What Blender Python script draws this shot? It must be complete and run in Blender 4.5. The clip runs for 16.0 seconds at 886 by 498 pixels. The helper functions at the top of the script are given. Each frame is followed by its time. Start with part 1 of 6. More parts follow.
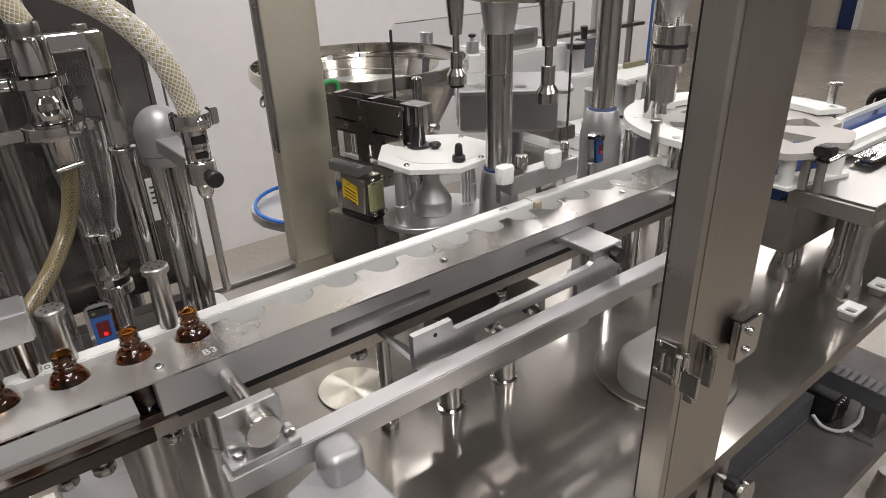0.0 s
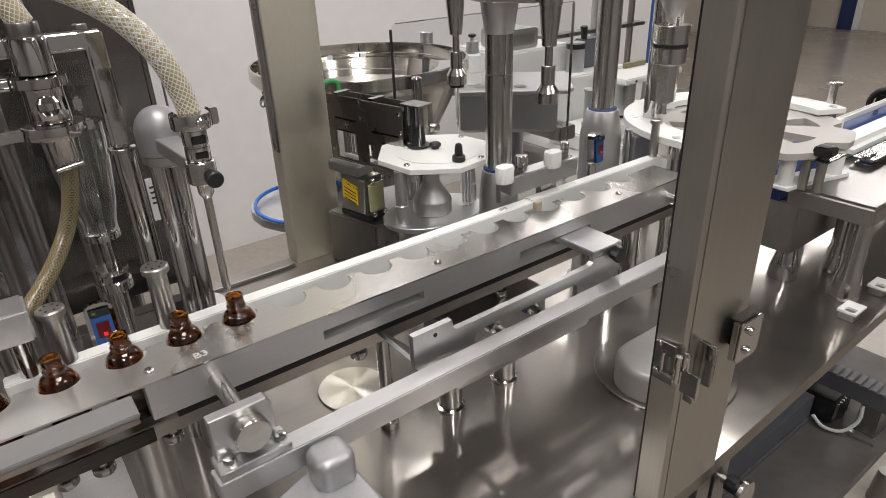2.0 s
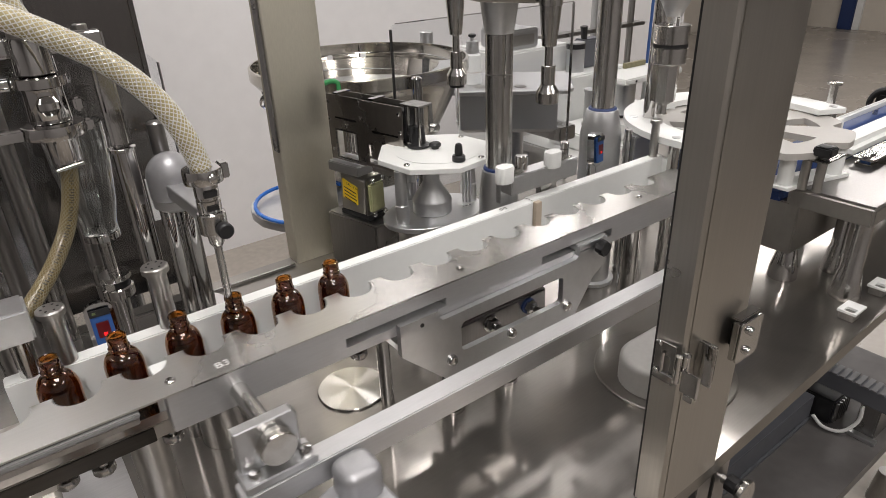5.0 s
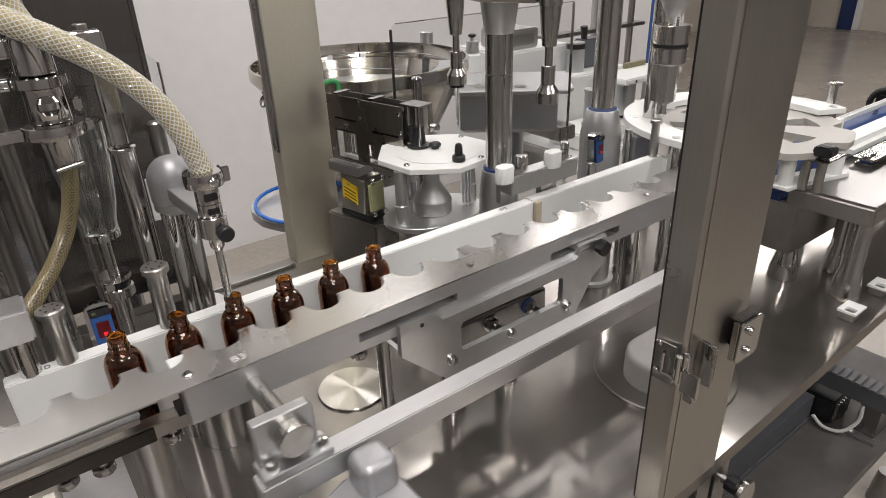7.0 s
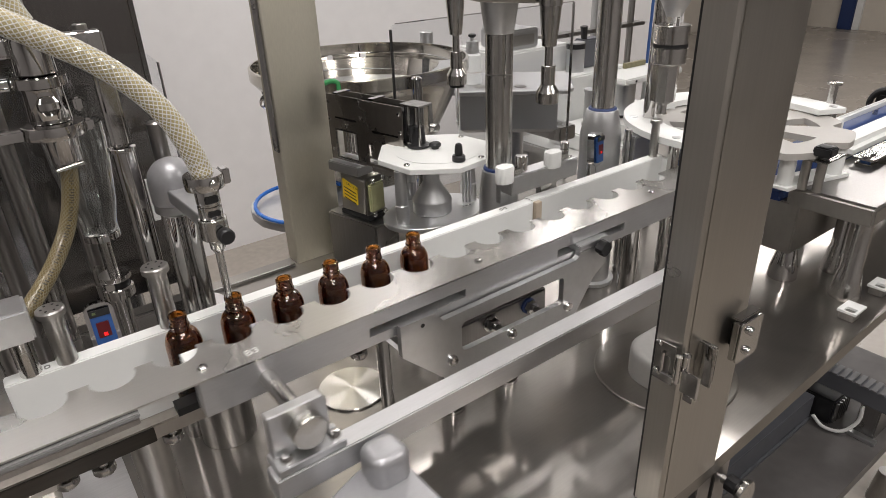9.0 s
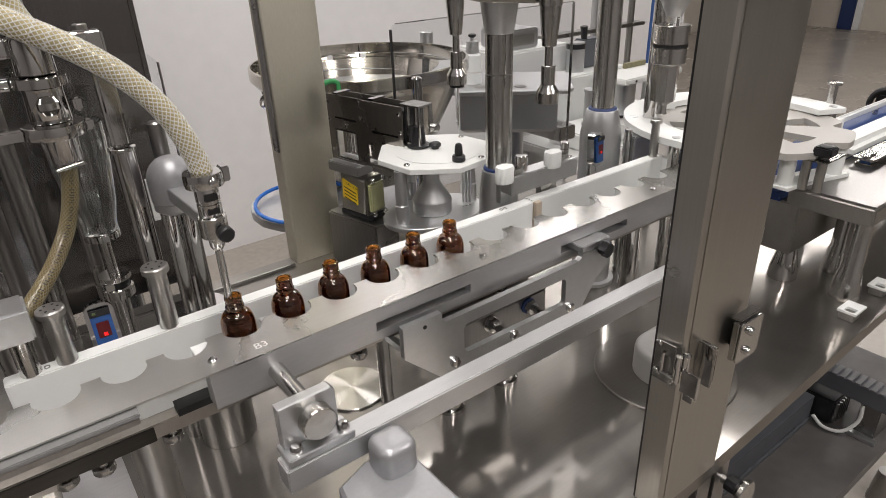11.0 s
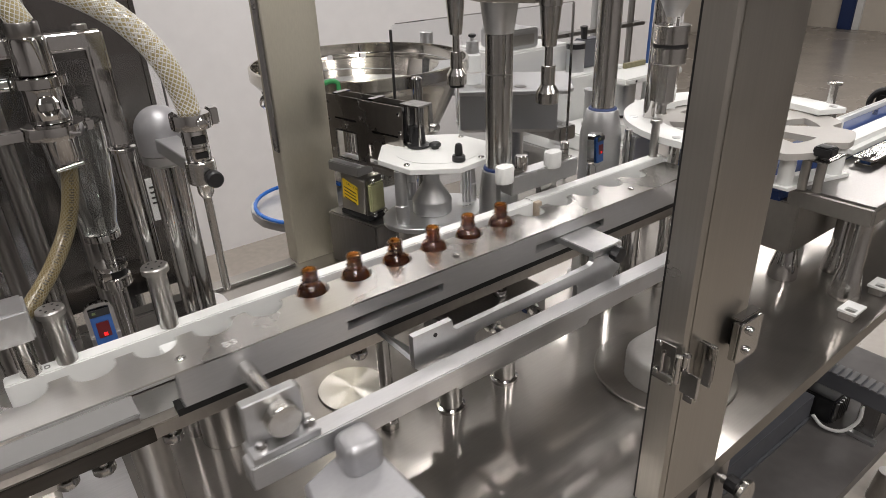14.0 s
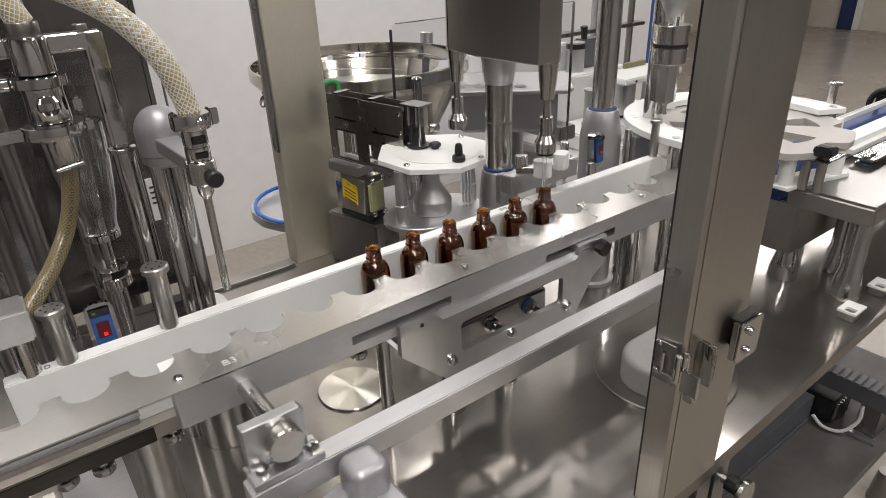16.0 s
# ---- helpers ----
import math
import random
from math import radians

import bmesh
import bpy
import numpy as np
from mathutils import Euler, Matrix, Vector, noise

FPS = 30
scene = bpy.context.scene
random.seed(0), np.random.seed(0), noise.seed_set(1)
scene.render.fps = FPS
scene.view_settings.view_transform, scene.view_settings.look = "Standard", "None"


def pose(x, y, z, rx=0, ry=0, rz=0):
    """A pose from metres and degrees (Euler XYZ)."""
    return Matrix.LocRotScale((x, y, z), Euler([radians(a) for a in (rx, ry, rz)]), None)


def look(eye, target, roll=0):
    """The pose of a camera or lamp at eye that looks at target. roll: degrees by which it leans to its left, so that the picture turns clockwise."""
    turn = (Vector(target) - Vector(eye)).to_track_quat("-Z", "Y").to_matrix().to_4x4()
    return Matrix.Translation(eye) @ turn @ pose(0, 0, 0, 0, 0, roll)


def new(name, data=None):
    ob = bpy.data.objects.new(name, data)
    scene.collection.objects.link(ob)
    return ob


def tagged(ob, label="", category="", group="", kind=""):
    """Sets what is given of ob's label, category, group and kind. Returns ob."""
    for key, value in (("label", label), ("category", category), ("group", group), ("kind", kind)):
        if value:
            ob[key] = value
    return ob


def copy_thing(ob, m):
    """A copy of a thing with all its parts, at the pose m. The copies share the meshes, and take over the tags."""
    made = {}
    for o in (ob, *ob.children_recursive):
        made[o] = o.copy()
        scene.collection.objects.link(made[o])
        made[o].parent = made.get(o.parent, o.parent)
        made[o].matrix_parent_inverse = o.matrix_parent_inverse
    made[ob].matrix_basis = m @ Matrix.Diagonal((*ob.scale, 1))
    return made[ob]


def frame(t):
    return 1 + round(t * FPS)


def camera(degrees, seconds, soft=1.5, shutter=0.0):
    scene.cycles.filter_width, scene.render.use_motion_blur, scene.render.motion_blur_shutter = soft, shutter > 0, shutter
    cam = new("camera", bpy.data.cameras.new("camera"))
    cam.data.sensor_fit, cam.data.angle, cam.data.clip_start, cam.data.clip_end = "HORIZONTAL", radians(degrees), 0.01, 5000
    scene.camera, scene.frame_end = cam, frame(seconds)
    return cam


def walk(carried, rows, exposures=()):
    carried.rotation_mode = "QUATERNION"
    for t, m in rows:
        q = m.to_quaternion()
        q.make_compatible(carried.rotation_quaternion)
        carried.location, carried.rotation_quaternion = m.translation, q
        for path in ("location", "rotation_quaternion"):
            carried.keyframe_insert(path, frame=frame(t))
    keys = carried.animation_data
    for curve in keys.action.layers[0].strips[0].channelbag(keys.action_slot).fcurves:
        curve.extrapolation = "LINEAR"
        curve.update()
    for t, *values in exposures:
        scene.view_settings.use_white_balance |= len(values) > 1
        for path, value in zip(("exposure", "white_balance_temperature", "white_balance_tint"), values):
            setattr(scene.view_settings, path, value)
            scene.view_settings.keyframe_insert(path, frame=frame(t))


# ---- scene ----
EYE = Vector((0.0, -0.541, 0.555))
TILT, TURN = radians(26.46), radians(36.02)
AHEAD = Vector((math.sin(TURN) * math.cos(TILT), math.cos(TURN) * math.cos(TILT), -math.sin(TILT)))
cam = camera(70.0, 16.0, soft=0.9, shutter=0.5)
walk(cam, [(0, look(EYE, EYE + AHEAD, -2.2)), (16, look(EYE, EYE + AHEAD, -2.2))],
     exposures=[(0, 0.0, 6500, 13), (16, 0.0, 6500, 13)])

# ---- world: a dim, even room tone outside the closed hall ----
world = bpy.data.worlds.new("world")
scene.world = world
world.use_nodes = True
world.node_tree.nodes["Background"].inputs[0].default_value = (0.75, 0.8, 0.9, 1)
world.node_tree.nodes["Background"].inputs[1].default_value = 0.15

FLOOR, CEIL = -0.90, 2.45
# rows of ceiling lamps: x, y, length along y, width, watts
LAMPS = [(-0.02, 2.0, 1.0, 0.26, 15), (0.34, 2.0, 1.0, 0.26, 15), (3.35, 2.1, 0.7, 0.20, 12), (3.65, 2.1, 0.7, 0.20, 12),
         (-0.02, -0.30, 1.2, 0.26, 16), (0.34, -0.30, 1.2, 0.26, 16), (1.66, 1.66, 0.46, 0.46, 11), (3.05, 0.85, 0.6, 0.30, 8),
         (-0.55, -2.0, 1.2, 0.50, 42), (1.9, -2.0, 1.2, 0.50, 42), (-2.4, 0.4, 1.2, 0.50, 20), (5.7, 1.6, 1.5, 0.50, 30), (6.65, 1.5, 1.2, 0.50, 24), (8.4, 1.6, 1.2, 0.45, 24)]


# ---- materials ----
def nodes_of(name):
    m = bpy.data.materials.new(name)
    m.use_nodes = True
    nt = m.node_tree
    return m, nt, nt.nodes["Principled BSDF"]


def surface(name, col, rough=0.5, metal=0.0, vary=0.12, grain=(60, 60, 60), bump=0.05, rough_vary=0.15, patch=6.0,
            coat=0.0, spec=0.5, anis=0.0, spun=""):
    """A procedural surface: fine grain along stretched axes, larger patches in tone and gloss, light relief."""
    m, nt, p = nodes_of(name)
    L = nt.links.new
    tc = nt.nodes.new("ShaderNodeTexCoord")
    mp = nt.nodes.new("ShaderNodeMapping")
    mp.inputs["Scale"].default_value = grain
    fine = nt.nodes.new("ShaderNodeTexNoise")
    fine.inputs["Scale"].default_value = 1.0
    fine.inputs["Detail"].default_value = 4.0
    big = nt.nodes.new("ShaderNodeTexNoise")
    big.inputs["Scale"].default_value = patch
    big.inputs["Detail"].default_value = 5.0
    L(tc.outputs["Object"], mp.inputs["Vector"])
    L(mp.outputs["Vector"], fine.inputs["Vector"])
    L(tc.outputs["Object"], big.inputs["Vector"])
    add = nt.nodes.new("ShaderNodeMath")
    add.operation = "MULTIPLY_ADD"
    L(fine.outputs["Fac"], add.inputs[0])
    add.inputs[1].default_value = 0.5
    half = nt.nodes.new("ShaderNodeMath")
    half.operation = "MULTIPLY"
    L(big.outputs["Fac"], half.inputs[0])
    half.inputs[1].default_value = 0.5
    L(half.outputs[0], add.inputs[2])
    ramp = nt.nodes.new("ShaderNodeMapRange")
    ramp.inputs["From Min"].default_value = 0.3
    ramp.inputs["From Max"].default_value = 0.7
    ramp.inputs["To Min"].default_value = 1.0 - vary
    ramp.inputs["To Max"].default_value = 1.0 + vary
    L(add.outputs[0], ramp.inputs["Value"])
    mul = nt.nodes.new("ShaderNodeVectorMath")
    mul.operation = "SCALE"
    mul.inputs[0].default_value = col
    L(ramp.outputs["Result"], mul.inputs["Scale"])
    L(mul.outputs["Vector"], p.inputs["Base Color"])
    rr = nt.nodes.new("ShaderNodeMapRange")
    rr.inputs["From Min"].default_value = 0.3
    rr.inputs["From Max"].default_value = 0.7
    rr.inputs["To Min"].default_value = max(0.02, rough * (1 - rough_vary))
    rr.inputs["To Max"].default_value = min(1.0, rough * (1 + rough_vary))
    L(big.outputs["Fac"], rr.inputs["Value"])
    L(rr.outputs["Result"], p.inputs["Roughness"])
    p.inputs["Metallic"].default_value = metal
    p.inputs["Coat Weight"].default_value = coat
    if anis:
        tan = nt.nodes.new("ShaderNodeTangent")
        if spun:
            tan.direction_type, tan.axis = "RADIAL", spun
            p.inputs["Anisotropic Rotation"].default_value = 0.25
        else:
            tan.direction_type, tan.uv_map = "UV_MAP", "grain"
        p.inputs["Anisotropic"].default_value = anis
        L(tan.outputs["Tangent"], p.inputs["Tangent"])
    p.inputs["Specular IOR Level"].default_value = spec
    if bump:
        b = nt.nodes.new("ShaderNodeBump")
        b.inputs["Strength"].default_value = bump
        b.inputs["Distance"].default_value = 0.001
        L(fine.outputs["Fac"], b.inputs["Height"])
        L(b.outputs["Normal"], p.inputs["Normal"])
    return m


STEEL = (0.56, 0.55, 0.53)
MAT = {}
MAT["steel_x"] = surface("brushed_steel_x", STEEL, 0.27, 1, 0.07, (12, 900, 900), 0.10, 0.30, anis=0.6)
MAT["steel_z"] = surface("brushed_steel_z", STEEL, 0.28, 1, 0.07, (900, 900, 12), 0.08, 0.30)


def worn_sheet(name, col, sharp, hazy, share):
    """Handled stainless sheet: a hazy brushed lobe mixed with a sharper polished one, in cloudy patches with fine scratches."""
    m, nt, p = nodes_of(name)
    L = nt.links.new
    tc = nt.nodes.new("ShaderNodeTexCoord")
    cloud = nt.nodes.new("ShaderNodeTexNoise")
    cloud.inputs["Scale"].default_value, cloud.inputs["Detail"].default_value, cloud.inputs["Distortion"].default_value = 9.0, 6.0, 1.2
    mp = nt.nodes.new("ShaderNodeMapping")
    mp.inputs["Scale"].default_value = (25, 480, 480)
    line = nt.nodes.new("ShaderNodeTexNoise")
    line.inputs["Scale"].default_value, line.inputs["Detail"].default_value = 1.0, 3.0
    L(tc.outputs["Object"], cloud.inputs["Vector"])
    L(tc.outputs["Object"], mp.inputs["Vector"])
    L(mp.outputs["Vector"], line.inputs["Vector"])

    def spread(src, lo, hi):
        r = nt.nodes.new("ShaderNodeMapRange")
        r.inputs["From Min"].default_value, r.inputs["From Max"].default_value = 0.32, 0.68
        r.inputs["To Min"].default_value, r.inputs["To Max"].default_value = lo, hi
        L(src.outputs["Fac"], r.inputs["Value"])
        return r.outputs["Result"]
    tone = nt.nodes.new("ShaderNodeMath")
    tone.operation = "MULTIPLY"
    L(spread(cloud, 0.80, 1.18), tone.inputs[0])
    L(spread(line, 0.97, 1.03), tone.inputs[1])
    mul = nt.nodes.new("ShaderNodeVectorMath")
    mul.operation = "SCALE"
    mul.inputs[0].default_value = col
    L(tone.outputs[0], mul.inputs["Scale"])
    bump = nt.nodes.new("ShaderNodeBump")
    bump.inputs["Strength"].default_value, bump.inputs["Distance"].default_value = 0.02, 0.001
    L(line.outputs["Fac"], bump.inputs["Height"])
    p.inputs["Metallic"].default_value = 1.0
    p.inputs["Roughness"].default_value = hazy
    L(mul.outputs["Vector"], p.inputs["Base Color"])
    L(bump.outputs["Normal"], p.inputs["Normal"])
    gl = nt.nodes.new("ShaderNodeBsdfGlossy")
    L(mul.outputs["Vector"], gl.inputs["Color"])
    L(spread(cloud, sharp * 0.92, sharp * 1.1), gl.inputs["Roughness"])
    mx = nt.nodes.new("ShaderNodeMixShader")
    L(spread(cloud, share * 0.85, share * 1.15), mx.inputs[0])
    L(p.outputs[0], mx.inputs[1])
    L(gl.outputs[0], mx.inputs[2])
    L(mx.outputs[0], nt.nodes["Material Output"].inputs["Surface"])
    return m


MAT["steel_table"] = worn_sheet("table_steel", (0.36, 0.342, 0.318), 0.10, 0.42, 0.45)
MAT["steel_plate"] = surface("comb_plate_steel", (0.52, 0.51, 0.49), 0.27, 1, 0.05, (9, 1100, 1100), 0.10, 0.25, anis=0.75)
MAT["steel_dark"] = surface("dark_steel", (0.32, 0.31, 0.30), 0.32, 1, 0.12, (400, 400, 20), 0.06, 0.3)
MAT["cabinet_steel"] = surface("cabinet_steel", (0.21, 0.20, 0.195), 0.20, 1, 0.12, (300, 300, 4), 0.05, 0.4, 3.0)
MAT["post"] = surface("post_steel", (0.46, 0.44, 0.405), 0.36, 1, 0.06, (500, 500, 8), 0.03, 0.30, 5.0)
# lighter copy of post steel: the hall's reflected brightness is in the colour
MAT["post_lit"] = surface("lit_post_steel", (0.68, 0.65, 0.55), 0.46, 1, 0.06, (500, 40, 90), 0.05, 0.25, 5.0)
MAT["steel_mid"] = surface("matt_sheet_steel", (0.40, 0.385, 0.36), 0.44, 1, 0.08, (120, 120, 60), 0.06, 0.25)
MAT["chrome"] = surface("polished_steel", (0.58, 0.57, 0.56), 0.08, 1, 0.05, (300, 300, 30), 0.02, 0.4)
MAT["turned"] = surface("turned_steel", (0.56, 0.55, 0.53), 0.19, 1, 0.07, (60, 60, 1200), 0.08, 0.3)
MAT["spun"] = surface("spun_steel", (0.62, 0.61, 0.58), 0.24, 1, 0.04, (90, 90, 90), 0.03, 0.2, anis=0.9, spun="Z")
MAT["spun_y"] = surface("faced_steel", (0.60, 0.58, 0.54), 0.26, 1, 0.04, (90, 90, 90), 0.03, 0.2, anis=0.9, spun="Y")
MAT["alu"] = surface("satin_aluminium", (0.58, 0.585, 0.59), 0.42, 1, 0.06, (120, 120, 120), 0.06, 0.25)
MAT["alu_bar"] = surface("milled_aluminium", (0.56, 0.56, 0.565), 0.50, 1, 0.05, (60, 400, 400), 0.05, 0.2, 18.0, anis=0.3)
MAT["cast"] = surface("silver_paint", (0.36, 0.36, 0.37), 0.42, 0.55, 0.05, (260, 260, 260), 0.08, 0.2)
MAT["cast_pale"] = surface("pale_cast_paint", (0.55, 0.54, 0.52), 0.45, 0.25, 0.06, (200, 200, 200), 0.08, 0.2)
MAT["plastic"] = surface("white_plastic", (0.75, 0.76, 0.74), 0.38, 0, 0.02, (90, 90, 90), 0.04, 0.25, 14)
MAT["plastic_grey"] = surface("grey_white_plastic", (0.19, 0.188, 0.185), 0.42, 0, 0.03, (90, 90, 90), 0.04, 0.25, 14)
MAT["black"] = surface("black_plastic", (0.012, 0.012, 0.013), 0.42, 0, 0.2, (120, 120, 120), 0.06)
MAT["rubber"] = surface("black_rubber", (0.010, 0.010, 0.010), 0.6, 0, 0.2, (160, 160, 160), 0.1)
MAT["belt"] = surface("dark_blue_belt", (0.015, 0.045, 0.17), 0.5, 0, 0.08)
MAT["sensor_blue"] = surface("sensor_blue", (0.02, 0.075, 0.24), 0.4, 0, 0.08)
MAT["tube_blue"] = surface("blue_air_tube", (0.03, 0.17, 0.62), 0.28, 0, 0.05)
MAT["yellow"] = surface("yellow_label", (0.80, 0.55, 0.02), 0.5, 0, 0.05)
MAT["ink"] = surface("black_print", (0.02, 0.018, 0.015), 0.6, 0, 0.1)
MAT["printed"] = surface("printed_card", (0.22, 0.20, 0.11), 0.5, 0, 0.35, (60, 60, 60), 0.02)
MAT["green"] = surface("green_plastic", (0.05, 0.30, 0.10), 0.45, 0, 0.1)
MAT["coil"] = surface("yellowed_coil", (0.36, 0.36, 0.20), 0.4, 0, 0.10, (200, 200, 200), 0.1)
MAT["wall"] = surface("white_wall_paint", (0.82, 0.81, 0.81), 0.7, 0, 0.035, (14, 14, 14), 0.12, 0.1, 0.9)
MAT["beige"] = surface("beige_wall_paint", (0.58, 0.53, 0.46), 0.7, 0, 0.04, (14, 14, 14), 0.1, 0.1, 0.9)
MAT["ceiling"] = surface("ceiling_paint", (0.34, 0.34, 0.34), 0.8, 0, 0.04, (10, 10, 10), 0.1)
MAT["floor"] = surface("polished_concrete", (0.30, 0.27, 0.235), 0.24, 0, 0.14, (30, 30, 30), 0.06, 0.4, 1.6)
MAT["hall"] = surface("grey_hall_paint", (0.26, 0.25, 0.245), 0.7, 0, 0.06, (10, 10, 10), 0.1)
MAT["hose_dark"] = surface("old_yellow_hose", (0.17, 0.13, 0.055), 0.25, 0, 0.12, (60, 60, 60), 0.03, 0.2, 20, coat=0.6)
MAT["braid_dark"] = surface("aged_braid", (0.21, 0.175, 0.10), 0.35, 0, 0.06, coat=0.4)
# near-black steel: the infeed's dark reflections are put into the base colour
MAT["steel_dim"] = surface("dim_reflection_steel", (0.055, 0.05, 0.045), 0.34, 1, 0.12, (14, 500, 500), 0.08, 0.3)
MAT["star"] = surface("taupe_plastic", (0.38, 0.365, 0.34), 0.4, 0, 0.04, (90, 90, 90), 0.04)
MAT["paper"] = surface("white_card", (0.72, 0.72, 0.70), 0.6, 0, 0.04)
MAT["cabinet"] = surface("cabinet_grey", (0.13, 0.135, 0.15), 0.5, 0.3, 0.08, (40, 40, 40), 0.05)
MAT["chute_steel"] = surface("dark_sheet_steel", (0.39, 0.365, 0.335), 0.34, 1, 0.10, (160, 160, 40), 0.06, 0.3)
MAT["bowl_steel"] = surface("polished_bowl_steel", (0.62, 0.59, 0.53), 0.17, 1, 0.08, (30, 30, 200), 0.06, 0.4, 12.0)
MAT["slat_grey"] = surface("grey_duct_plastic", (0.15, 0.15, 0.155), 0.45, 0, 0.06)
MAT["satin_pin"] = surface("satin_turned_steel", (0.46, 0.45, 0.43), 0.36, 1, 0.08, (60, 60, 900), 0.05, 0.25)
MAT["worn_plate"] = surface("scratched_plate", (0.60, 0.60, 0.61), 0.46, 1, 0.10, (40, 500, 60), 0.12, 0.35, 22.0)
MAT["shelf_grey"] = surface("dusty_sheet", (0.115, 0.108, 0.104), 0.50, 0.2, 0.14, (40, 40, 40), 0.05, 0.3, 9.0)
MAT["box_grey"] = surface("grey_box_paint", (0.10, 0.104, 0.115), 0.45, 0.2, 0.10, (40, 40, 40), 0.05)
MAT["etched"] = surface("etched_mark", (0.80, 0.80, 0.79), 0.6, 0.8, 0.02)


def glow(name, col, strength):
    m, nt, p = nodes_of(name)
    p.inputs["Base Color"].default_value = (*col, 1)
    p.inputs["Emission Color"].default_value = (*col, 1)
    p.inputs["Emission Strength"].default_value = strength
    p.inputs["Roughness"].default_value = 0.3
    return m


MAT["lamp"] = glow("lamp_diffuser", (1.0, 0.98, 0.95), 1.0)
MAT["red_led"] = glow("red_sensor_window", (0.06, 0.002, 0.003), 0.25)
MAT["red_dot"] = glow("red_sensor_dot", (0.9, 0.01, 0.012), 0.75)
MAT["seal"] = surface("dark_blue_rubber", (0.012, 0.03, 0.11), 0.5)
MAT["tan"] = surface("tan_plastic", (0.50, 0.42, 0.33), 0.5)
MAT["indicator"] = surface("unlit_indicator", (0.10, 0.13, 0.05), 0.3)


def glass(name, col, rough=0.02, ior=1.5, trans=1.0):
    m, nt, p = nodes_of(name)
    tc = nt.nodes.new("ShaderNodeTexCoord")
    n = nt.nodes.new("ShaderNodeTexNoise")
    n.inputs["Scale"].default_value = 40.0
    b = nt.nodes.new("ShaderNodeBump")
    b.inputs["Strength"].default_value = 0.03
    b.inputs["Distance"].default_value = 0.001
    nt.links.new(tc.outputs["Object"], n.inputs["Vector"])
    nt.links.new(n.outputs["Fac"], b.inputs["Height"])
    nt.links.new(b.outputs["Normal"], p.inputs["Normal"])
    p.inputs["Base Color"].default_value = (*col, 1)
    p.inputs["Roughness"].default_value = rough
    p.inputs["IOR"].default_value = ior
    p.inputs["Transmission Weight"].default_value = trans
    p.inputs["Coat Weight"].default_value = 0.5
    p.inputs["Coat Roughness"].default_value = 0.03
    return m


MAT["amber"] = glass("amber_glass", (0.34, 0.125, 0.020), 0.012, 1.5, 1.0)
MAT["clear"] = glass("clear_glass", (0.93, 0.95, 0.95))


def pane_material(name, tint, mixing):
    """A thin clear sheet: mostly see-through, with a mirror sheen."""
    m, nt, p = nodes_of(name)
    out = nt.nodes["Material Output"]
    tr = nt.nodes.new("ShaderNodeBsdfTransparent")
    tr.inputs["Color"].default_value = (*tint, 1)
    gl = nt.nodes.new("ShaderNodeBsdfGlossy")
    gl.inputs["Roughness"].default_value = 0.03
    mx = nt.nodes.new("ShaderNodeMixShader")
    mx.inputs[0].default_value = mixing
    nt.links.new(tr.outputs[0], mx.inputs[1])
    nt.links.new(gl.outputs[0], mx.inputs[2])
    nt.links.new(mx.outputs[0], out.inputs["Surface"])
    return m


MAT["pane"] = pane_material("acrylic_sheet", (0.965, 0.97, 0.975), 0.05)
MAT["hose_core"] = surface("yellowish_hose", (0.40, 0.34, 0.18), 0.25, 0, 0.10, (60, 60, 60), 0.03, 0.2, 20, coat=0.6)
MAT["braid"] = surface("white_braid", (0.62, 0.61, 0.57), 0.30, 0, 0.10, (300, 300, 300), coat=0.6)


# ---- mesh helpers ----
def add_box(bm, lo, hi, bevel=0.0, seg=2):
    lo, hi = Vector(lo), Vector(hi)
    m = Matrix.Translation((lo + hi) / 2) @ Matrix.Diagonal((*(hi - lo), 1))
    vs = bmesh.ops.create_cube(bm, size=1.0, matrix=m)["verts"]
    if bevel:
        es = list({e for v in vs for e in v.link_edges})
        bmesh.ops.bevel(bm, geom=es, offset=bevel, segments=seg, affect="EDGES", clamp_overlap=True)
    return bm


def add_lathe(bm, profile, at=(0, 0, 0), axis=(0, 0, 1), seg=28, caps=True):
    """Turns (radius, height) rows round an axis."""
    turn = Vector((0, 0, 1)).rotation_difference(Vector(axis)).to_matrix()
    rings = []
    for r, z in profile:
        rings.append([bm.verts.new(Vector(at) + turn @ Vector((r * math.cos(a), r * math.sin(a), z)))
                      for a in (2 * math.pi * i / seg for i in range(seg))])
    for a, b in zip(rings, rings[1:]):
        for i in range(seg):
            j = (i + 1) % seg
            bm.faces.new((a[i], a[j], b[j], b[i]))
    if caps:
        bm.faces.new(rings[0][::-1])
        bm.faces.new(rings[-1])
    return bm


def add_rod(bm, a, b, r0, r1=None, seg=24, chamfer=0.0):
    a, b = Vector(a), Vector(b)
    h = (b - a).length
    r1 = r0 if r1 is None else r1
    c = min(chamfer, h / 3)
    rows = [(r0 - c, 0), (r0, c), (r1, h - c), (r1 - c, h)] if c else [(r0, 0), (r1, h)]
    return add_lathe(bm, rows, a, (b - a).normalized(), seg)


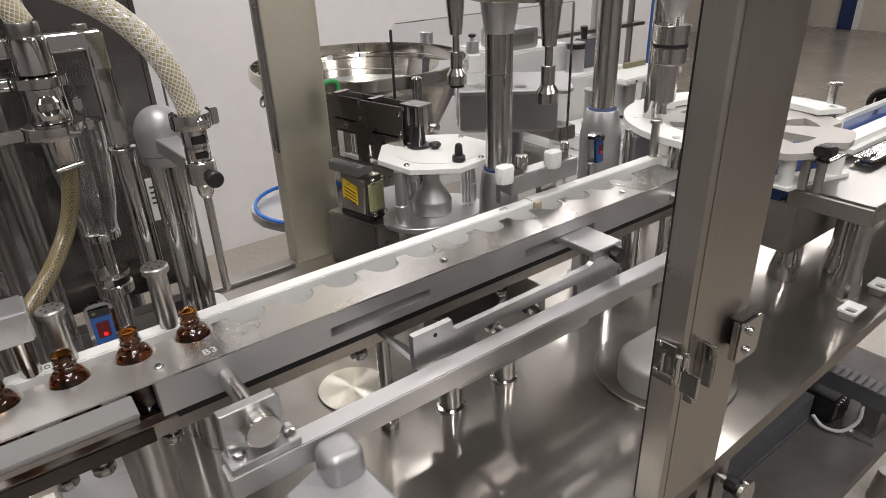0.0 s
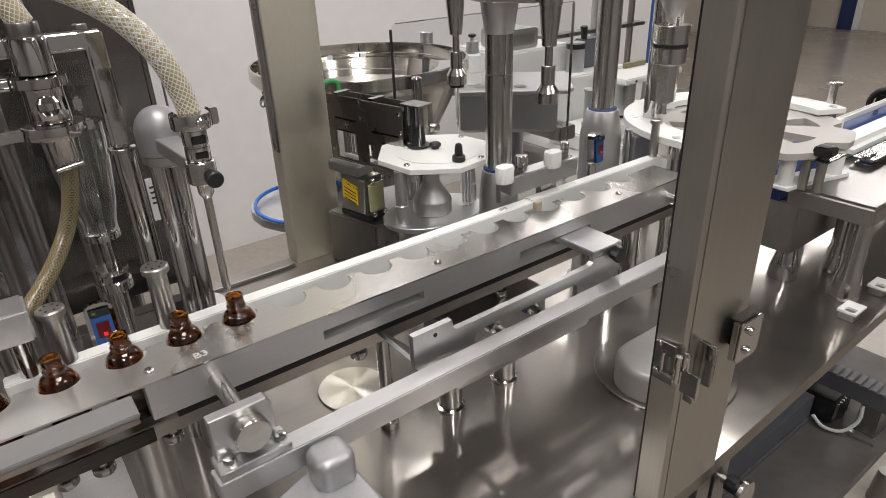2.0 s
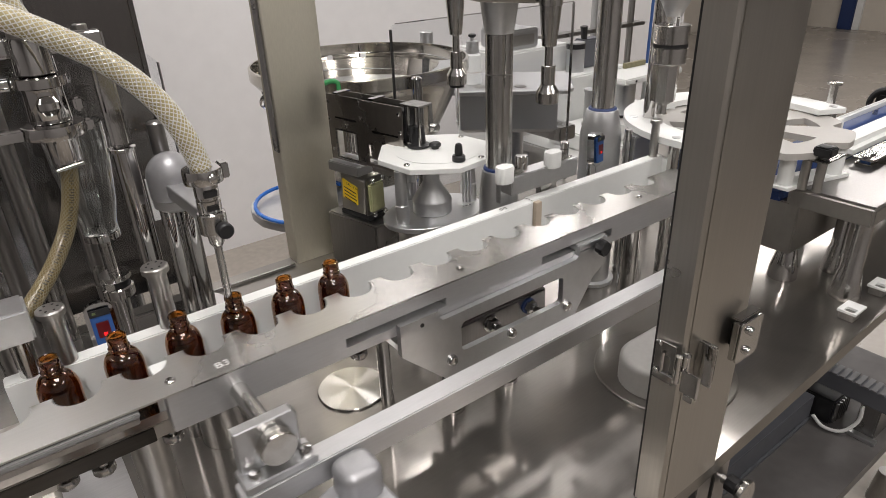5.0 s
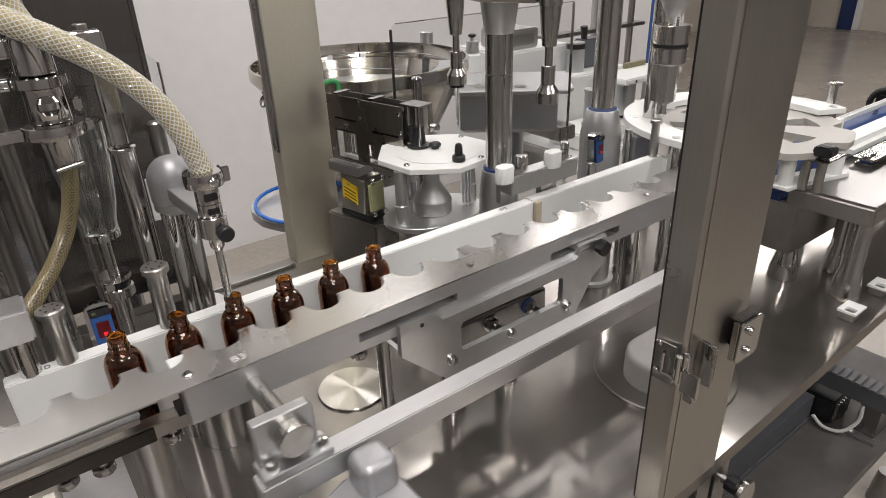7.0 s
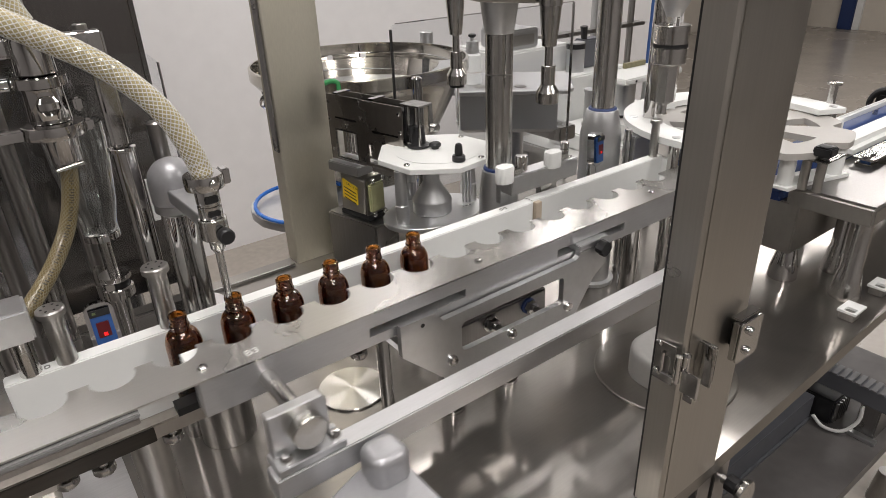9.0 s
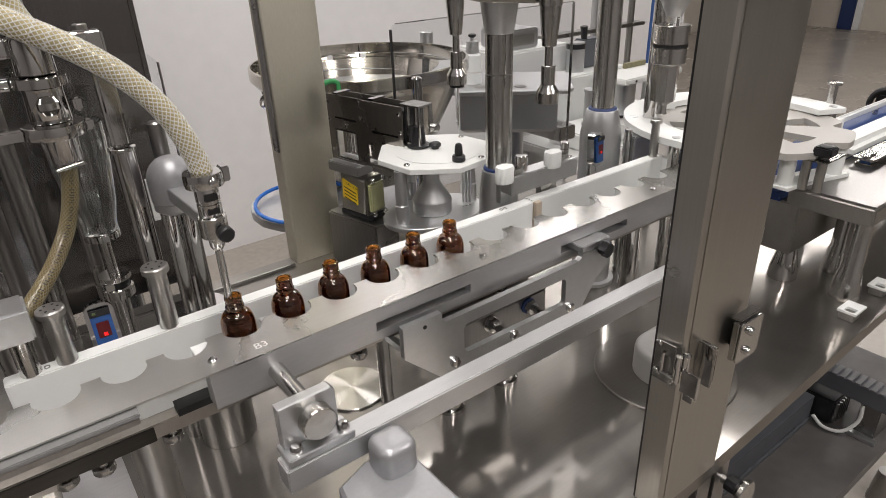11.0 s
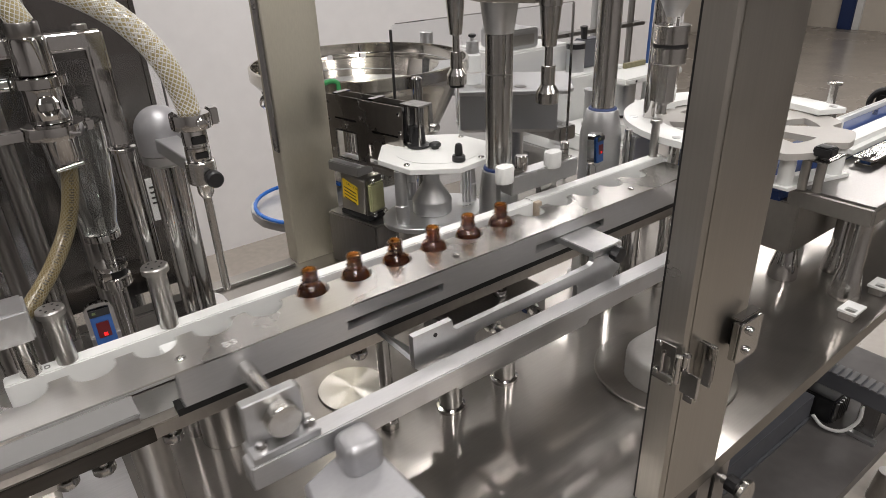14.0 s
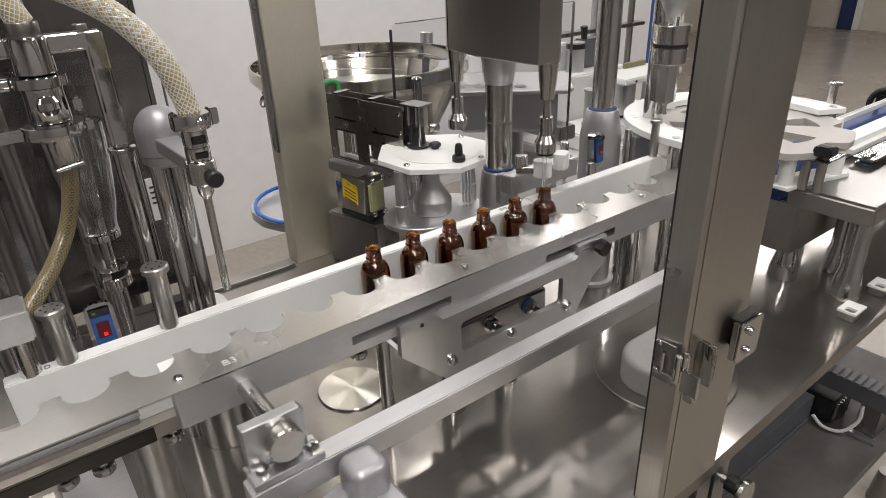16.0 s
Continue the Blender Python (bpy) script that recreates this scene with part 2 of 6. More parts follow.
def add_prism(bm, outline, z0, z1, bevel=0.0, frame_m=None):
    """Extrudes a plan outline (x, y) from z0 to z1; frame_m carries it to another plane."""
    m = frame_m or Matrix.Identity(4)
    lo = [bm.verts.new(m @ Vector((x, y, z0))) for x, y in outline]
    hi = [bm.verts.new(m @ Vector((x, y, z1))) for x, y in outline]
    n = len(outline)
    top, bot = bm.faces.new(hi), bm.faces.new(lo[::-1])
    for i in range(n):
        j = (i + 1) % n
        bm.faces.new((lo[i], lo[j], hi[j], hi[i]))
    if bevel:
        bmesh.ops.bevel(bm, geom=list(top.edges) + list(bot.edges), offset=bevel, segments=1, affect="EDGES")
    return bm


def add_sweep(bm, pts, r, seg=12, caps=True):
    """A round tube along a line of points; r may be a list."""
    pts = [Vector(p) for p in pts]
    rs = r if isinstance(r, (list, tuple)) else [r] * len(pts)
    up = Vector((0.31, 0.17, 0.93)).normalized()
    rings = []
    for i, p in enumerate(pts):
        d = (pts[min(i + 1, len(pts) - 1)] - pts[max(i - 1, 0)]).normalized()
        u = d.cross(up).normalized()
        v = d.cross(u)
        rings.append([bm.verts.new(p + rs[i] * (math.cos(a) * u + math.sin(a) * v))
                      for a in (2 * math.pi * k / seg for k in range(seg))])
        up = d.cross(u) * -1 if abs(d.dot(up)) < 0.9 else Vector((0, 1, 0))
    for a, b in zip(rings, rings[1:]):
        for i in range(seg):
            j = (i + 1) % seg
            bm.faces.new((a[i], b[i], b[j], a[j]))
    if caps:
        bm.faces.new(rings[0])
        bm.faces.new(rings[-1][::-1])
    return bm


def curve_points(ctrl, n):
    """n points on a smooth line through the control points."""
    c = [Vector(p) for p in ctrl]
    c = [2 * c[0] - c[1]] + c + [2 * c[-1] - c[-2]]
    out = []
    for k in range(n):
        u = k / (n - 1) * (len(c) - 3)
        i = min(int(u), len(c) - 4)
        t = u - i
        p0, p1, p2, p3 = c[i:i + 4]
        out.append(0.5 * (2 * p1 + (p2 - p0) * t + (2 * p0 - 5 * p1 + 4 * p2 - p3) * t * t + (3 * p1 - p0 - 3 * p2 + p3) * t ** 3))
    return out


def to_mesh(name, bm, material):
    bmesh.ops.recalc_face_normals(bm, faces=bm.faces)
    uv = bm.loops.layers.uv.get("grain") or bm.loops.layers.uv.new("grain")
    for f in bm.faces:
        for lp in f.loops:
            c = lp.vert.co
            lp[uv].uv = (c.y + c.z, c.x + 0.05 * (c.y - c.z))
    me = bpy.data.meshes.new(name)
    bm.to_mesh(me)
    bm.free()
    me.shade_smooth()
    me.set_sharp_from_angle(angle=radians(32))
    me.materials.append(MAT[material] if isinstance(material, str) else material)
    return me


def root_of(ob):
    while ob.parent:
        ob = ob.parent
    return ob


def part(name, bm, material, parent, label=""):
    """Links a bmesh, given in world space, as one mesh under a thing or a part."""
    bm.transform(Matrix.Translation(-root_of(parent).location))
    ob = new(name, to_mesh(name, bm, material))
    ob.parent = parent
    return tagged(ob, label)


def thing(name, at, label, category, group=""):
    ob = new(name)
    ob.empty_display_size = 0.05
    ob.location = at
    return tagged(ob, label, category, group)


def solid(name, bm, material, label, category="", kind="", group=""):
    ob = new(name, to_mesh(name, bm, material))
    return tagged(ob, label, category, group, kind)


def B(lo, hi, bevel=0.0, seg=2):
    return add_box(bmesh.new(), lo, hi, bevel, seg)


def Rd(a, b, r0, r1=None, seg=24, chamfer=0.0):
    return add_rod(bmesh.new(), a, b, r0, r1, seg, chamfer)


def La(profile, at=(0, 0, 0), axis=(0, 0, 1), seg=28):
    return add_lathe(bmesh.new(), profile, at, axis, seg)


def screw_head(bm, at, r=0.0035, h=0.0025, axis=(0, 0, 1)):
    return add_lathe(bm, [(r, 0), (r, h * 0.5), (r * 0.75, h * 0.9), (r * 0.3, h)], at, axis, 12)


def rounded_rect(x0, y0, x1, y1, r, n=4):
    out = []
    for cx, cy, a0 in ((x1 - r, y0 + r, -90), (x1 - r, y1 - r, 0), (x0 + r, y1 - r, 90), (x0 + r, y0 + r, 180)):
        for k in range(n + 1):
            a = radians(a0 + 90 * k / n)
            out.append((cx + r * math.cos(a), cy + r * math.sin(a)))
    return out


# plane of plan (x, z) standing upright, thickness along -y
UPRIGHT = Matrix(((1, 0, 0, 0), (0, 0, -1, 0), (0, 1, 0, 0), (0, 0, 0, 1)))


def add_holed(bm, outline, holes, z0, z1, frame_m=None):
    """Extrudes a plan outline with holes from z0 to z1."""
    m = frame_m or Matrix.Identity(4)
    tmp = bmesh.new()
    es = []
    for loop in (outline, *holes):
        vs = [tmp.verts.new((x, y, 0)) for x, y in loop]
        es += [tmp.edges.new((vs[i], vs[(i + 1) % len(vs)])) for i in range(len(vs))]
    bmesh.ops.triangle_fill(tmp, use_beauty=True, edges=es)
    tmp.verts.index_update()
    for z, flip in ((z0, True), (z1, False)):
        made = [bm.verts.new(m @ Vector((v.co.x, v.co.y, z))) for v in tmp.verts]
        for f in tmp.faces:
            idx = [v.index for v in f.verts]
            bm.faces.new([made[i] for i in (idx[::-1] if flip else idx)])
        if flip:
            low = made
    n0 = 0
    for loop in (outline, *holes):
        n = len(loop)
        for i in range(n):
            a, b = n0 + i, n0 + (i + 1) % n
            bm.faces.new((low[a], low[b], made[b], made[a]))
        n0 += n
    tmp.free()
    return bm


# ---- the hall ----
X0, X1, Y0, Y1 = -3.5, 10.6, -3.5, 5.2
BACK, BACK_END = 2.56, 4.7
solid("floor", B((X0 - 0.2, Y0 - 0.2, FLOOR - 0.2), (X1 + 0.2, Y1 + 0.2, FLOOR)), "floor", "polished tan-grey concrete hall floor", kind="structure")
solid("ceiling", B((X0 - 0.2, Y0 - 0.2, CEIL), (X1 + 0.2, Y1 + 0.2, CEIL + 0.2)), "ceiling", "plain painted hall ceiling", kind="structure")
solid("wall_back", B((X0, BACK, FLOOR), (BACK_END, BACK + 0.15, CEIL)), "wall", "plain off-white painted hall wall", kind="structure")
solid("wall_far", B((X1, Y0, FLOOR), (X1 + 0.2, Y1, CEIL)), "beige", "beige painted wall at the far end of the hall", kind="structure")
solid("wall_rear", B((BACK_END, Y1, FLOOR), (X1, Y1 + 0.2, CEIL)), "beige", "beige wall beyond the end of the white wall", kind="structure")
solid("wall_front", B((X0, Y0 - 0.2, FLOOR), (X1, Y0, CEIL)), "hall", "plain wall that closes the hall", kind="structure")
solid("wall_side", B((X0 - 0.2, Y0, FLOOR), (X0, BACK, CEIL)), "hall", "plain side wall of the hall", kind="structure")
solid("wall_return", B((BACK_END, BACK + 0.15, FLOOR), (BACK_END + 0.12, Y1, CEIL)), "wall", "return of the white wall", kind="structure")

for lx, ly, ll, lw, watts in LAMPS:
    fx = thing("ceiling_light", (lx, ly, CEIL), "long white ceiling light with a glowing diffuser", "light", "ceiling lights")
    part("frame", B((lx - lw / 2 - 0.02, ly - ll / 2 - 0.02, CEIL - 0.06), (lx + lw / 2 + 0.02, ly + ll / 2 + 0.02, CEIL - 0.001), 0.005), "paper", fx)
    part("diffuser", B((lx - lw / 2, ly - ll / 2, CEIL - 0.068), (lx + lw / 2, ly + ll / 2, CEIL - 0.061)), "lamp", fx)
    li = bpy.data.lights.new("lamp", "AREA")
    li.shape, li.size, li.size_y, li.energy, li.color = "RECTANGLE", lw, ll, watts, (1.0, 0.97, 0.93)
    ob = new("lamp", li)
    ob.location = (lx, ly, CEIL - 0.075)

# ---- machine body ----
TX0, TX1, TY0, TY1 = -0.9, 1.75, -0.285, 0.53
table = thing("machine_table", (0.4, 0.1, FLOOR), "brushed stainless steel machine table with a folded front edge", "machine table")
tt_bm = add_prism(bmesh.new(), [(TX0, TY0), (0.50, TY0), (TX1, -0.2525), (TX1, TY1), (TX0, TY1)], -0.024, 0.0)
bmesh.ops.bevel(tt_bm, geom=[e for e in tt_bm.edges if abs(e.verts[0].co.z) < 1e-6 and abs(e.verts[1].co.z) < 1e-6], offset=0.0035, segments=3, affect="EDGES")
part("table_top", tt_bm, "steel_table", table)
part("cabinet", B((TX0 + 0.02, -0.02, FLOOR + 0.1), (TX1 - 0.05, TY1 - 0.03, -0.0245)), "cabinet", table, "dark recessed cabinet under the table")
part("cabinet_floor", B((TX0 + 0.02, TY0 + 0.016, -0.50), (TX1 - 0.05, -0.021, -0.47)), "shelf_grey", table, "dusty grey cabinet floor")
for px in (TX0 + 0.05, TX1 - 0.05):
    for py in (TY0 + 0.06, TY1 - 0.06):
        part("foot", Rd((px, py, FLOOR), (px, py, FLOOR + 0.1), 0.03, 0.02), "steel_dark", table)


def guard_post(x0, x1, y0, y1, z1, label):
    t = thing("guard_post", ((x0 + x1) / 2, (y0 + y1) / 2, 0), label, "guard post", "guard posts")
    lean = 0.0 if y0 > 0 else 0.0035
    # the rear post takes the copy with brightness in its colour
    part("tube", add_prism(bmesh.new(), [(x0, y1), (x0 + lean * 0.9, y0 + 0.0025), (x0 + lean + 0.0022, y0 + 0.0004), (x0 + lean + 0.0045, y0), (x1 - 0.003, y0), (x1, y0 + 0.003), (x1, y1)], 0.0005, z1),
         "post_lit" if y0 > 0 else "post", t)
    return t


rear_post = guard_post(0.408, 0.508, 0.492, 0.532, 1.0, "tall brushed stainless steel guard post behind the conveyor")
part("edge_strip", B((0.4045, 0.497, 0.22), (0.4075, 0.515, 1.0)), "steel_dark", rear_post)
front_post = guard_post(0.4500, 0.5600, -0.2865, -0.2590, 1.0, "brushed stainless steel guard post with two door latches")
part("door_seal", B((0.4505, -0.2586, 0.0005), (0.4560, -0.2566, 1.0)), "black", front_post)
part("fold", B((0.4592, -0.2872, 0.0005), (0.4628, -0.2864, 1.0), 0.0003), "post", front_post)

# ---- conveyor bed and guides ----
PITCH, STATION, NECK = 0.052, 0.144, 0.255
bed = thing("bottle_track", (0.35, 0.0, 0.0), "steel bottle track on round legs", "conveyor track")
part("bed", B((-0.40, -0.036, 0.160), (0.86, 0.048, 0.1755), 0.001), "chute_steel", bed)
# thin overlay that darkens the infeed end of the bed by colour
part("infeed_face", B((-0.40, -0.0385, 0.1600), (0.0440, -0.0364, 0.1752), 0.0006), "steel_dim", bed, "near-black steel face with the dark reflection put into its colour")
# rubber strip; its black also supplies the shade of the gap under the comb
part("dark_strip", B((0.0660, -0.040, 0.1765), (0.86, -0.024, 0.184)), "rubber", bed, "black rubber wear strip that also stands for the shade in the gap")
part("bed_top", B((-0.40, -0.0220, 0.1757), (0.86, 0.0190, 0.1760)), "chrome", bed, "polished steel running surface")
part("under_block", B((-0.056, -0.032, 0.149), (-0.034, 0.010, 0.1598), 0.001), "steel_mid", bed)
for bx, by in ((-0.0295, -0.027), (-0.001, -0.030), (0.0585, -0.027), (0.256, -0.026), (0.46, -0.026), (0.66, -0.026)):
    part("bolt", La([(0.0045, 0), (0.0050, 0.005), (0.0088, 0.0055), (0.0095, 0.0075), (0.0095, 0.0120), (0.0080, 0.0142), (0.004, 0.0150)],
                    (bx, by, 0.160), (0, 0, -1), 18), "chrome", bed)
for bx, by, br in ((0.303, 0.004, 0.0085), (0.78, 0.02, 0.014)):
    part("leg", Rd((bx, by, 0.0), (bx, by, 0.1605), br, chamfer=0.001), "chrome", bed)
part("infeed_leg", La([(0.0175, 0), (0.0175, 0.1380), (0.0165, 0.1385)], (0.0400, 0.010, 0.0003), seg=32), "steel_mid", bed, "matt grey round leg")
part("leg_collar", La([(0.0125, 0), (0.0130, 0.001), (0.0130, 0.0205)], (0.0400, 0.004, 0.1390)), "steel_dark", bed)
part("leg_nut", La([(0.013, 0), (0.013, 0.01), (0.010, 0.012)], (0.303, 0.004, 0.0), seg=6), "chrome", bed)

rail = thing("back_guide_rail", (0.25, 0.027, 0.176), "thick white plastic back guide rail beside the track", "guide rail", "guide rails")
part("rail", B((-0.048, 0.0195, 0.176), (0.560, 0.0365, 0.2305), 0.0012), "plastic", rail)
for mx in (0.508, -0.024):
    bm = bmesh.new()
    for q in range(2):
        add_holed(bm, rounded_rect(mx + q * 0.0065, 0.0255, mx + q * 0.0065 + 0.0048, 0.0315, 0.0015), [rounded_rect(mx + q * 0.0065 + 0.0012, 0.0268, mx + q * 0.0065 + 0.0036, 0.0302, 0.0008)], 0.2305, 0.2308)
    part("engraved_mark", bm, "plastic_grey", rail, "faint engraved mark")
for mx in (0.08, 0.28, 0.48):
    part("rail_screw", screw_head(bmesh.new(), (mx, 0.0365, 0.205), 0.004, 0.003, (0, 1, 0)), "chrome", rail)
rail = thing("back_guide_rail", (0.70, 0.03, 0.176), "white plastic guide rail piece near the outfeed", "guide rail", "guide rails")
part("rail", B((0.5615, 0.0225, 0.176), (0.845, 0.0400, 0.2305), 0.0012), "plastic", rail)
part("stop", B((0.8455, 0.006, 0.176), (0.853, 0.0400, 0.226), 0.001), "plastic", rail)
clip = thing("rail_joint_plate", (0.561, 0.021, 0.19), "thin tan spacer plate at the rail joint", "plate")
part("plate", B((0.5615, 0.0150, 0.19), (0.5720, 0.0222, 0.2295), 0.0006), "tan", clip)

guide = thing("infeed_guide", (-0.1, -0.065, 0.2), "grey-white plastic infeed guide block", "guide rail")
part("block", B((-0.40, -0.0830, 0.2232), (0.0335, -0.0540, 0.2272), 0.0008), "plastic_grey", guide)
part("base_strip", B((-0.40, -0.0822, 0.2168), (0.0325, -0.0560, 0.2230), 0.0006), "steel_dark", guide, "dark steel base strip")
# support shares that near-black colour in place of dark reflections
part("support", B((-0.40, -0.0800, 0.1765), (-0.110, -0.0415, 0.2166), 0.001), "steel_dim", guide)
cover_plate = thing("table_plate", (-0.15, 0.2, 0.0), "satin scratched aluminium plate on the table under the infeed", "plate")
part("plate", B((-0.048, -0.20, 0.0004), (0.0190, 0.47, 0.0030), 0.0006), "worn_plate", cover_plate)


# ---- transfer comb: the carriage that moves the bottles ----
def comb_outline(x0, x1, front, tip, ks, centre, radius):
    pts = [(x0, front), (x1, front), (x1, tip)]
    for k in sorted(ks, reverse=True):
        c = STATION + k * PITCH
        half = math.sqrt(radius ** 2 - (tip - centre) ** 2)
        a0 = math.atan2(tip - centre, half)
        pts.append((c + half + 0.0015, tip))
        for i in range(17):
            a = a0 - (math.pi + 2 * a0) * i / 16
            pts.append((c + radius * math.cos(a), centre + radius * math.sin(a)))
        pts.append((c - half - 0.0015, tip))
    pts.append((x0, tip))
    return pts


COMB_AT = Vector((0.36, -0.08, 0.2))
comb = thing("transfer_comb", COMB_AT, "sliding steel comb with pockets that carries the bottles", "transfer comb")
plate = part("comb_plate", add_prism(bmesh.new(), comb_outline(-0.24, 0.795, -0.0535, 0.0035, range(-6, 12), 0.0008, 0.0184),
                                     0.2288, 0.2306), "steel_plate", comb, "brushed steel top plate with scalloped pockets")


def slotted_rail(x0, x1, y0, y1, z0, z1, slots, s0, s1):
    bm = bmesh.new()
    add_box(bm, (x0, y0, z0), (x1, y1, s0))
    add_box(bm, (x0, y0, s1), (x1, y1, z1))
    edges = [x0] + [v for s in slots for v in s] + [x1]
    for a, b in zip(edges[::2], edges[1::2]):
        add_box(bm, (a, y0, s0), (b, y1, s1))
    bmesh.ops.remove_doubles(bm, verts=bm.verts, dist=0.00001)
    return bm


part("comb_rail", slotted_rail(0.0435, 0.795, -0.0530, -0.034, 0.193, 0.2284, [(0.206, 0.326), (0.467, 0.590)], 0.2035, 0.2135),
     "alu_bar", comb, "aluminium rail with long slots")
part("pocket_strip", add_prism(bmesh.new(), comb_outline(0.0435, 0.795, -0.0335, 0.0015, range(-1, 12), 0.0008, 0.0186), 0.2140, 0.2284),
     "plastic", comb, "white plastic pocket strip")
for sx in (0.052, 0.358, 0.664):
    part("plate_screw", screw_head(bmesh.new(), (sx, -0.036, 0.2306), 0.0042, 0.003), "chrome", comb)
part("side_rod", Rd((0.100, -0.0525, 0.208), (0.100, -0.118, 0.208), 0.0078), "turned", comb)
part("clamp_upright", add_prism(bmesh.new(), [(0.0705, 0.1857), (0.1205, 0.1857), (0.1205, 0.2225), (0.1170, 0.2268), (0.0705, 0.2268)],
                                0.1175, 0.128, 0.0008, UPRIGHT), "alu", comb)
part("clamp_base", B((0.0680, -0.1427, 0.1777), (0.1275, -0.1170, 0.1855), 0.0008), "alu", comb)
knob = part("knob", La([(0.0135, 0.0), (0.0148, 0.001), (0.0150, 0.011), (0.0140, 0.0125), (0.006, 0.0128)], (0.0992, -0.1283, 0.2055), (0, -1, 0), 32),
            "spun_y", comb, "turned steel clamping knob")
for sx in (0.0785, 0.1215):
    part("clamp_screw", screw_head(bmesh.new(), (sx, -0.1335, 0.1855), 0.0056, 0.0060), "chrome", comb)
part("push_bar", B((0.0645, -0.1438, 0.1535), (0.778, -0.1220, 0.1775), 0.0012), "alu_bar", comb, "long square aluminium push bar")
part("end_clamp", B((0.738, -0.1425, 0.1777), (0.776, -0.117, 0.225), 0.001), "alu", comb)
part("end_rod", Rd((0.757, -0.117, 0.205), (0.757, -0.0532, 0.205), 0.0078), "turned", comb)
arm = part("drive_arm", add_prism(bmesh.new(), [(0.100, -0.1560), (0.1315, -0.1442), (0.1690, -0.1442), (0.1720, -0.228), (0.0850, -0.228)], 0.03, 0.1495, 0.003), "cast", comb, "silver-painted cast arm")
cu = bpy.data.curves.new("plate_mark", "FONT")
cu.body, cu.size, cu.extrude, cu.align_x, cu.align_y = "B3", 0.0125, 0.00008, "CENTER", "CENTER"
tob = new("plate_mark", cu)
bpy.context.view_layer.update()
tme = bpy.data.meshes.new_from_object(tob.evaluated_get(bpy.context.evaluated_depsgraph_get()))
bpy.data.objects.remove(tob)
tme.materials.clear()
tme.materials.append(MAT["etched"])
mark = new("plate_mark", tme)
mark.parent = plate
mark.location = Vector((0.0945, -0.040, 0.2308)) - COMB_AT
tagged(mark, "etched letters B3")

# ---- holding bracket: slides against the comb ----
HOLD_AT = Vector((0.43, -0.09, 0.11))
hold = thing("holding_bracket", HOLD_AT, "milled aluminium sliding bracket with a window and a clamp", "bracket")
part("bracket_plate", add_holed(bmesh.new(), [(0.2735, 0.1700), (0.3290, 0.1160), (0.5300, 0.1140), (0.5620, 0.1600), (0.5850, 0.1760), (0.5850, 0.2038), (0.5345, 0.2038),
                                              (0.5335, 0.1995), (0.5285, 0.1960), (0.3265, 0.1940), (0.3225, 0.1980), (0.3215, 0.2070), (0.2735, 0.2070)],
                                [rounded_rect(0.3504, 0.1432, 0.5081, 0.1802, 0.006)], 0.1026, 0.1098, UPRIGHT), "alu", hold)
part("top_finger", B((0.5335, -0.1095, 0.2040), (0.5850, -0.040, 0.2125), 0.001), "alu", hold, "flat aluminium clamp plate")
kb = bmesh.new()
add_prism(kb, [(0.0105 * (1.0 if k % 4 < 2 else 0.70) * math.cos(2 * math.pi * (k - 0.5) / 16), 0.0105 * (1.0 if k % 4 < 2 else 0.70) * math.sin(2 * math.pi * (k - 0.5) / 16))
               for k in range(16)], 0, 0.011, 0.0012, Matrix.Translation((0.5670, -0.1125, 0.2030)) @ UPRIGHT)
add_rod(kb, (0.5670, -0.1096, 0.2030), (0.5670, -0.1130, 0.2030), 0.0055, seg=14)
part("knob", kb, "black", hold, "black plastic star knob")
for bx, bz in ((0.336, 0.1390), (0.423, 0.1365), (0.516, 0.1365)):
    part("bolt", screw_head(bmesh.new(), (bx, -0.1098, bz), 0.0065, 0.006, (0, -1, 0)), "chrome", hold)
part("hole", Rd((0.300, -0.1102, 0.1985), (0.300, -0.1090, 0.1985), 0.0024), "black", hold)
lk = bmesh.new()
bmesh.ops.convex_hull(lk, input=[lk.verts.new(q) for q in [(x + o, y, z + o * 0.5) for x, z in ((0.2750, 0.1730), (0.3280, 0.1170)) for y in (-0.1024, -0.035) for o in (0.0, 0.004)]])
part("link_plate", lk, "alu", hold)

slide = thing("slide_unit", (0.45, -0.03, 0.0), "slide housing on two round legs under the track", "slide")
part("housing", B((0.365, -0.050, 0.095), (0.520, 0.010, 0.145), 0.003), "steel_dark", slide)
for bx in (0.385, 0.478):
    part("leg", La([(0.019, 0), (0.019, 0.005), (0.0155, 0.006), (0.0150, 0.095)], (bx, -0.016, 0.0)), "chrome", slide)
for bx in (0.422, 0.485):
    part("bolt", La([(0.009, 0), (0.009, 0.008), (0.0045, 0.0085), (0.0045, 0.022)], (bx, -0.0535, 0.132), (0, -1, 0), 6), "chrome", slide)
    part("washer", Rd((bx, -0.0503, 0.132), (bx, -0.0533, 0.132), 0.0105), "seal" if bx > 0.45 else "chrome", slide)

# discs on the table
for (dx, dy, dr) in ((0.302, 0.098, 0.047),):
    d = thing("cover_disc", (dx, dy, 0), "turned stainless steel cover disc on the table", "cover disc", "cover discs")
    part("disc", La([(dr - 0.001, 0.0), (dr, 0.001), (dr, 0.0025), (dr - 0.001, 0.0035), (0.001, 0.0037)], (dx, dy, 0.0), seg=64), "spun", d)
ring = thing("crank_plate", (0.66, -0.145, 0), "round steel crank plate let into the table", "crank plate")
part("plate", La([(0.095, 0.0), (0.095, 0.003), (0.0935, 0.004), (0.001, 0.0042)], (0.66, -0.145, 0.0003), seg=64), "steel_table", ring)
COVER_AT = Vector((0.63, -0.13, 0.0045))
cover = thing("crank_cover", COVER_AT, "rounded silver-painted cast crank cover", "crank cover")
